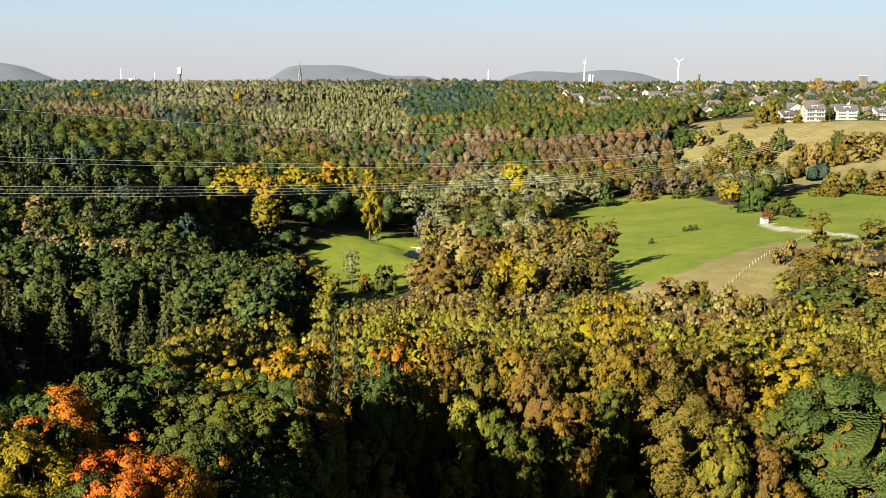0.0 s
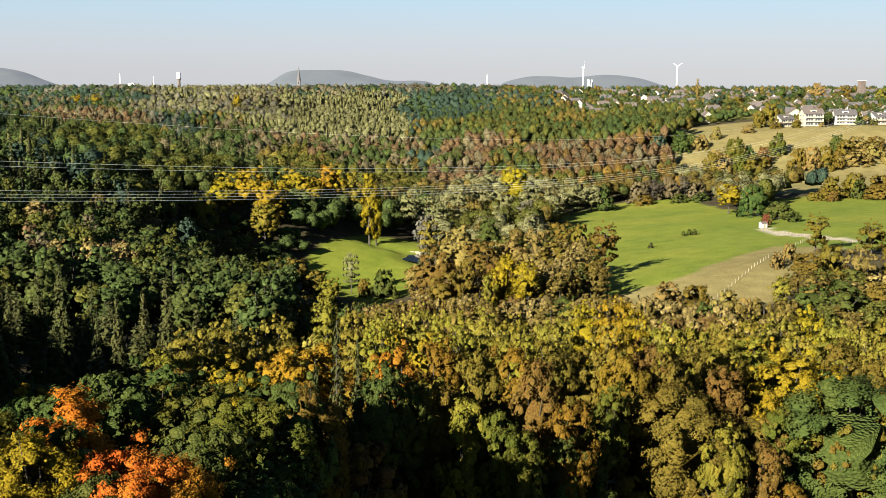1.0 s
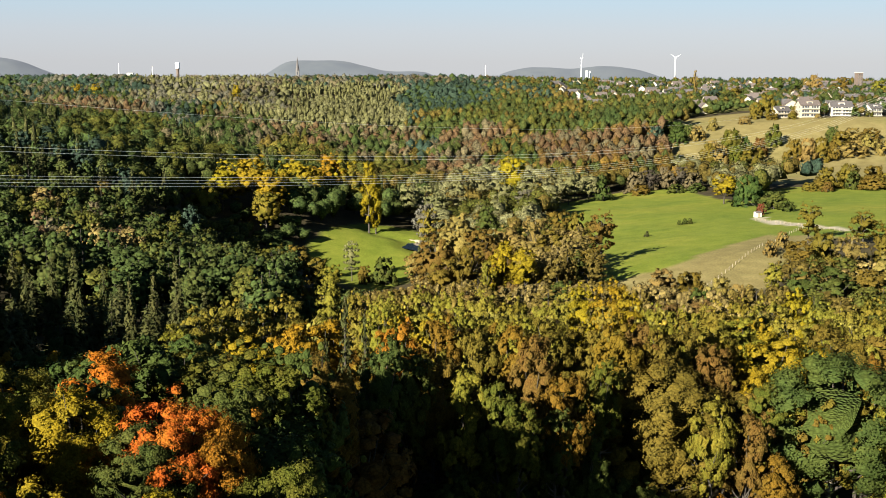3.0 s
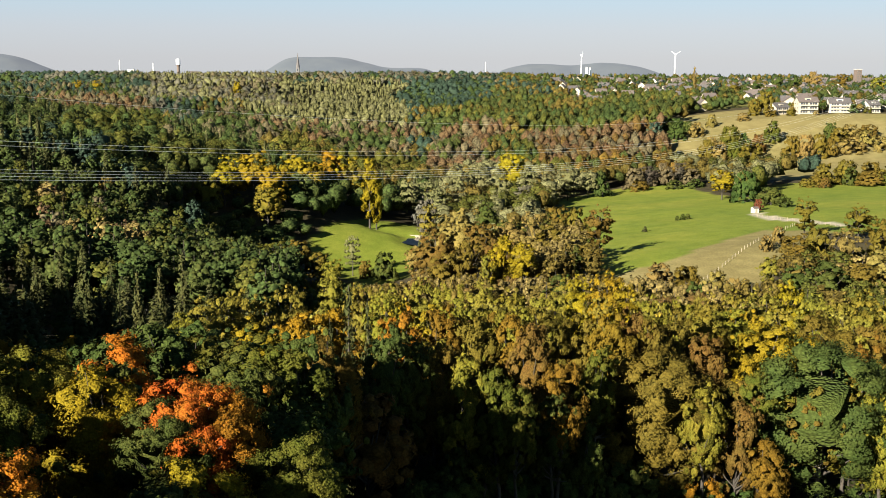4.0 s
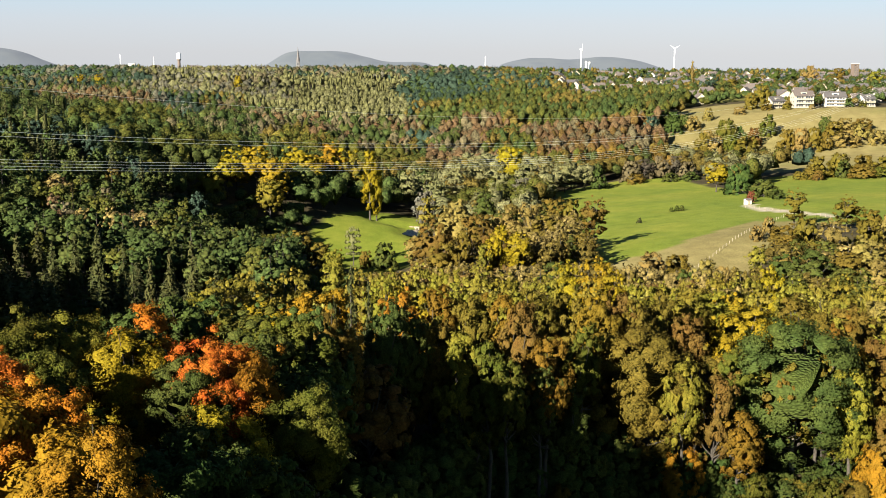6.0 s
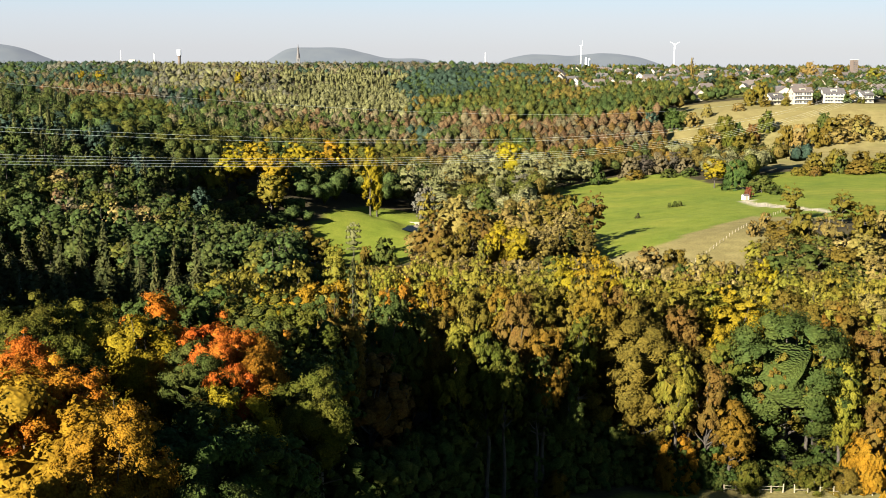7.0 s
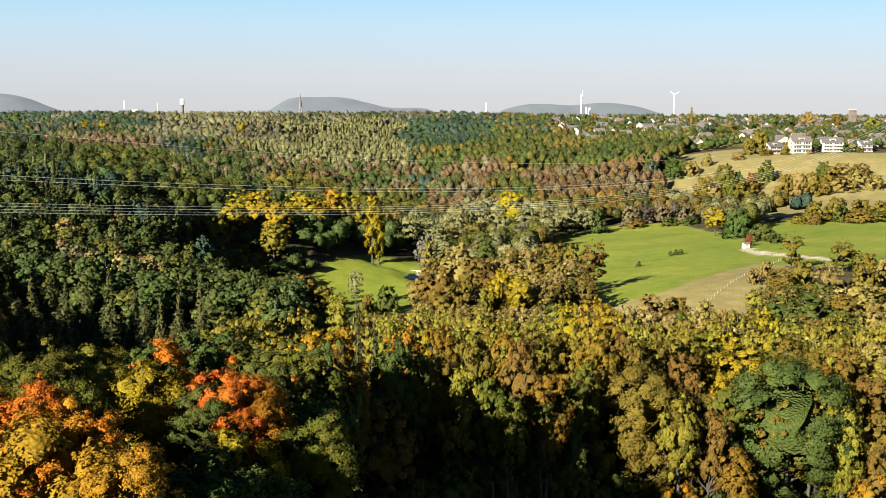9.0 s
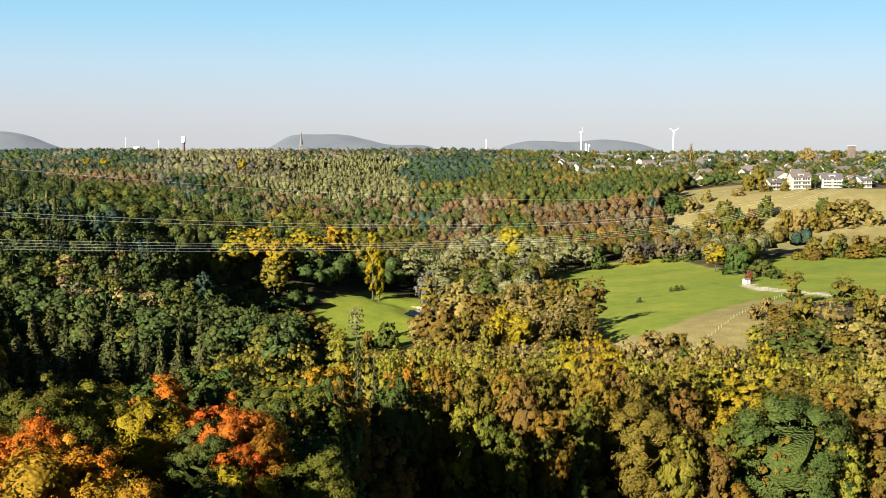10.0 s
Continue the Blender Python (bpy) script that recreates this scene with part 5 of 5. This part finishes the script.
def town():
    stock = []
    for w, d, h, rise, wall, roof, words in HOUSE_KINDS:
        ob = build_house(w, d, h, rise, wall, roof)
        tagged(ob, words + " in the hillside town", "house", "houses of the town")
        stock.append(ob)
    taken = []
    rnd = random.Random(21)
    # the first houses by hand: kind, x, y, turn
    spots = [(4, 152, 1392, 8), (0, 166, 1388, 95), (1, 205, 1480, 10), (2, 222, 1475, 80), (4, 470, 1452, -6), (0, 496, 1440, 84), (0, 400, 1035, 12),
             (2, 372, 1018, 5), (0, 258, 1450, 80), (1, 276, 1500, 5), (3, 330, 1090, -8), (1, 420, 1090, 6), (0, 455, 1060, 20), (2, 392, 1120, 70)]
    for kind, x, y, turn in spots:
        taken.append((x, y, kind, turn))
    y = 1060.0
    while y < 2000:
        x = 180 + max(0, (1250 - y) * 0.35)
        while x < 0.41 * y + 60:
            a, b = x + rnd.uniform(-8, 8), y + rnd.uniform(-8, 8)
            x += rnd.uniform(34, 62)
            if is_open(a, b) or any((a - p) ** 2 + (b - q) ** 2 < 19 ** 2 for p, q, _, _ in taken):
                continue
            if rnd.random() < 0.86:
                taken.append((a, b, rnd.choice((0, 1, 1, 3, 3, 2, 1, 3)), rnd.choice((0, 90, 10, 80, -12, 60)) + rnd.uniform(-9, 9)))
        y += rnd.uniform(46, 64)
    used = set()
    for x, y, kind, turn in taken:
        m = pose(x, y, height(x, y), 0, 0, turn)
        if kind in used:
            copy_thing(stock[kind], m)
        else:
            stock[kind].matrix_world = m
            used.add(kind)
    print("houses", len(taken))
    stand_at(build_block(17, 12, 10.5, CREAM, CLAY, 3), 318, 1000, 4, "cream apartment house with three rows of balconies", "apartment house", "apartment houses")
    stand_at(build_block(18, 13, 8.2, PLASTER, SLATE, 3), 347, 1003, -4, "white apartment house with wide balconies", "apartment house", "apartment houses")
    stand_at(build_block(14, 11, 6.4, CREAM, SLATE, 2), 295, 1004, 24, "low cream apartment house with dark roof", "apartment house", "apartment houses")
    stand_at(build_block(11, 10, 7.0, PLASTER, SLATE, 2), 374, 998, 14, "white house with balconies above the field", "apartment house", "apartment houses")
    stand_at(build_block(15, 12, 7.5, CREAM, CLAY, 2), 318, 1052, 86, "cream gabled house behind the apartment houses", "apartment house", "apartment houses")

town()


def tower_block():
    root = new("brick_tower")
    part("wall", box(-4, 4, -4, 4, -2, 26), BRICK, root)
    part("roof", box(-4.3, 4.3, -4.3, 4.3, 26, 26.8), CONCRETE, root)
    for s in range(7):
        for i in (-1, 1):
            window_on(root, i * 1.9, -4, 2 + s * 3.4, 1.4, 1.5)
    stand_at(root, 590, 1640, 12, "square brown brick tower rising above the town", "tower", "")


tower_block()


def hut():
    root = new("hut")
    part("wall", gabled_walls(2.6, 3.0, 2.2, 0.6), PLASTER, root)
    part("roof", gable_roof(2.6, 3.0, 2.2, 0.6, 0.2, 0.12), CLAY, root)
    part("door", box(-0.5, 0.5, -1.56, -1.51, 0, 2.0), TIMBER, root)
    stand_at(root, 146, 521, 12, "small white hut with a low brown roof by the track", "hut", "")


hut()


def revolve(rows, sides=20):
    """A turned body from rows of radius and height."""
    v = [(r * math.cos(2 * math.pi * a / sides), r * math.sin(2 * math.pi * a / sides), z) for r, z in rows for a in range(sides)]
    f = [(k * sides + a, k * sides + (a + 1) % sides, (k + 1) * sides + (a + 1) % sides, (k + 1) * sides + a) for k in range(len(rows) - 1) for a in range(sides)]
    f.append(tuple(range((len(rows) - 1) * sides, len(rows) * sides)))
    return v, f


def church():
    root = new("church")
    part("tower", box(-3.4, 3.4, -3.4, 3.4, -2, 30), STONE, root)
    part("spire", revolve([(4.4, 30), (2.6, 40), (0.15, 60)], 8), SLATE, root, "steep dark slate spire")
    part("nave", gabled_walls(24, 12, 13, 7), STONE, root).location = (15, 0, 0)
    part("nave_roof", gable_roof(24, 12, 13, 7), SLATE, root).location = (15, 0, 0)
    part("belfry_opening", box(-1.2, 1.2, -3.5, -3.42, 22, 27), PANE, root)
    stand_at(root, -304, 2474, 0, "grey stone church with a tall pointed spire", "church", "")
    root.location.z = 50


church()


def water_tower():
    root = new("water_tower")
    part("shaft", revolve([(3.6, -5), (3.2, 14), (3.0, 26), (4.3, 30)]), BRICK, root)
    part("tank", revolve([(4.3, 30), (4.6, 31), (4.6, 41), (4.2, 42.5), (0.2, 43.5)]), STEEL_WHITE, root, "pale rounded tank")
    stand_at(root, -558, 2474, 0, "brick water tower with a pale tank on top", "water tower", "")
    root.location.z = 54


water_tower()


def wind_turbine(x, y, base, hub, turn, first):
    root = new("wind_turbine")
    part("mast", revolve([(2.0, 0), (1.7, hub * 0.5), (1.2, hub)], 16), STEEL_WHITE, root)
    part("nacelle", box(-1.6, 1.6, -3.0, 4.5, hub - 1.6, hub + 1.9), STEEL_WHITE, root)
    part("rotor_hub", revolve([(1.6, 0), (1.5, 1.2), (0.4, 2.4)], 12), STEEL_WHITE, root).matrix_local = pose(0, -3.0, hub, 90)
    for k in range(3):
        path = [(0, 0, 0), (0, 0, 4), (0, 0, 11), (0, 0, 21)]
        v, f = tube(path, [0.9, 1.3, 0.9, 0.15], 6)
        part("blade", ([(p[0], p[1] * 0.35, p[2]) for p in v], f), STEEL_WHITE, root).matrix_local = pose(0, -4.0, hub, 0, first + 120 * k, 0)
    root.matrix_world = pose(x, y, base, 0, 0, turn)
    tagged(root, "white wind turbine with three blades at rest", "wind turbine", "wind turbines on the skyline")


wind_turbine(478, 3960, 48, 64, 82, 20)
wind_turbine(796, 3960, 48, 68, 12, 60)


def works():
    """A white works with slender chimneys on the skyline."""
    root = new("factory_hall")
    part("wall", box(-12, 12, -8, 8, -4, 15), PLASTER, root)
    part("roof", box(-12.4, 12.4, -8.4, 8.4, 15, 15.8), CONCRETE, root)
    part("upper_hall", box(-6, 7, -5, 5, 15.8, 21), PLASTER, root)
    root.matrix_world = pose(-650, 2440, 54)
    tagged(root, "white flat-roofed factory hall on the skyline", "factory", "")
    for x, y, z, h, r in ((-690, 2500, 50, 44, 0.8), (-618, 2500, 50, 38, 0.8), (414, 3300, 52, 25, 3.0), (426, 3320, 52, 23, 2.6), (146, 3800, 40, 48, 1.0)):
        c = new("chimney_stack")
        part("shaft", revolve([(r * 1.3, 0), (r, h * 0.5), (r * 0.9, h)], 12), STEEL_WHITE, c)
        part("rim", revolve([(r * 1.1, h - 1), (r * 1.15, h), (r * 0.9, h + 0.4)], 12), CONCRETE, c)
        c.matrix_world = pose(x, y, z)
        tagged(c, "slender pale chimney stack on the skyline", "chimney", "chimney stacks")
    for x, y in ((-780, 2440), (-715, 2420), (-600, 2440), (-520, 2450)):
        ob = build_house(20, 10, 7, 4, PLASTER, CLAY)
        ob.matrix_world = pose(x, y, 60, 0, 0, x % 17)
        tagged(ob, "white house with brown roof on the skyline", "house", "skyline houses")


works()


# ---- hills on the horizon ----
def hill(name, xs, zs, y, depth):
    rows, cols = 18, 60
    v, f = [], []
    for j in range(rows + 1):
        q = 2 * j / rows - 1
        for i in range(cols + 1):
            x = xs[0] + (xs[-1] - xs[0]) * i / cols
            z = smooth_between(x, xs, zs)
            bump = noise.noise(Vector((x / 60, q * 4, 3.1))) * 1.5
            v.append((x, y + q * depth, 15 + (z - 15) * math.cos(q * math.pi / 2) ** 0.7 + bump))
    w = cols + 1
    for j in range(rows):
        for i in range(cols):
            f.append((j * w + i, j * w + i + 1, (j + 1) * w + i + 1, (j + 1) * w + i))
    me = set_mesh(bpy.data.meshes.new(name), v, f)
    for p in me.polygons:
        p.use_smooth = True
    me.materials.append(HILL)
    tagged(new(name, me), "flat-topped wooded spoil heap, blue haze put in as glow", "hill", kind="structure")


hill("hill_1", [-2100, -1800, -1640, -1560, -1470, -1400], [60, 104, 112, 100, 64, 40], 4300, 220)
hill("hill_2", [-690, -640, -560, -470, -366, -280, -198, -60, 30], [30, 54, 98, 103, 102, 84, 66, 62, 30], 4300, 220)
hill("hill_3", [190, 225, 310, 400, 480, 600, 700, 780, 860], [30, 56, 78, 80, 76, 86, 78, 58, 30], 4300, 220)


# ---- fences, stream ----
def fence(points, step, tall, rails, label):
    root = new("fence")
    spots = []
    for (x0, y0), (x1, y1) in zip(points, points[1:]):
        n = max(1, round(math.hypot(x1 - x0, y1 - y0) / step))
        spots += [(x0 + (x1 - x0) * i / n, y0 + (y1 - y0) * i / n) for i in range(n)]
    rnd = random.Random(4)
    x, y = spots[0]
    root.matrix_world = pose(x, y, height(x, y))
    base = Vector((x, y, height(x, y)))
    posts = []
    for x, y in spots:
        p = Vector((x, y, height(x, y))) - base
        h = tall * rnd.uniform(0.85, 1.12)
        lean = Vector((rnd.uniform(-0.1, 0.1), rnd.uniform(-0.1, 0.1), 0)) * h
        part("post", tube([p - Vector((0, 0, 0.3)), p + lean * 0.5 + Vector((0, 0, h * 0.5)), p + lean + Vector((0, 0, h))], [0.11, 0.10, 0.09], 6), TIMBER, root)
        posts.append(p + lean)
    for a, b in zip(posts, posts[1:]):
        for k in range(rails):
            z = tall * (0.85 - 0.4 * k)
            if rnd.random() < 0.55:
                part("rail", tube([a + Vector((0, -0.1, z)), b + Vector((0, -0.1, z - rnd.uniform(0, 0.15)))], [0.05, 0.05], 5), TIMBER, root)
    tagged(root, label, "fence", "pasture fences")


fence([(43, 138), (54, 139.5), (66, 140), (82, 138)], 2.0, 1.25, 2, "weathered timber post fence along the forest edge")
fence([(72, 330), (96, 372), (118, 412), (128, 425), (152, 468), (140, 510)], 4.0, 1.2, 1, "pale timber post fence across the meadow")
fence([(158, 440), (152, 470), (143, 490)], 4.0, 1.1, 2, "light timber rail fence beside the gravel track")


def ribbon(points, half):
    v = []
    for k, (x, y) in enumerate(points):
        x0, y0 = points[max(k - 1, 0)]
        x1, y1 = points[min(k + 1, len(points) - 1)]
        d = Vector((x1 - x0, y1 - y0)).normalized()
        for s in (-1, 1):
            v.append((x - d.y * s * half, y + d.x * s * half))
    return v


def stream():
    fine = []
    for (x0, y0), (x1, y1) in zip(STREAM_LINE, STREAM_LINE[1:]):
        fine += [(x0 + (x1 - x0) * i / 5, y0 + (y1 - y0) * i / 5) for i in range(5)]
    level = sum(height(x, y) for x, y in fine) / len(fine) + 0.5
    edge = ribbon(fine, 4.6)
    v = [(x, y, level) for x, y in edge]
    f = [(2 * k, 2 * k + 1, 2 * k + 3, 2 * k + 2) for k in range(len(fine) - 1)]
    me = bpy.data.meshes.new("stream")
    me.from_pydata(v, [], f)
    me.materials.append(WATER)
    tagged(new("stream", me), "small blue stream winding through the meadow", "stream", kind="structure")
    v, f = [], []
    rnd = random.Random(2)
    for k, ((x, y), (x2, y2)) in enumerate(zip(ribbon(fine, 4.8)[0::2], ribbon(fine, 7.2)[0::2])):
        h = 0.7 + 0.9 * rnd.random()
        x, y = x + rnd.uniform(-0.5, 0.5), y + rnd.uniform(-0.5, 0.5)
        v += [(x, y, level - 0.4), (x + rnd.uniform(-0.3, 0.3), y + 0.5, level + h), (x2, y2, level + h * 0.9), (x2, y2 + 1.0, level - 0.8)]
        if k:
            for j in range(3):
                a, b = (k - 1) * 4 + j, k * 4 + j
                f.append((a, b, b + 1, a + 1))
    me = bpy.data.meshes.new("stream_bank")
    me.from_pydata(v, [], f)
    me.materials.append(EARTH)
    tagged(new("stream_bank", me), "eroded pale earth bank beside the stream", "river bank", kind="structure")


stream()
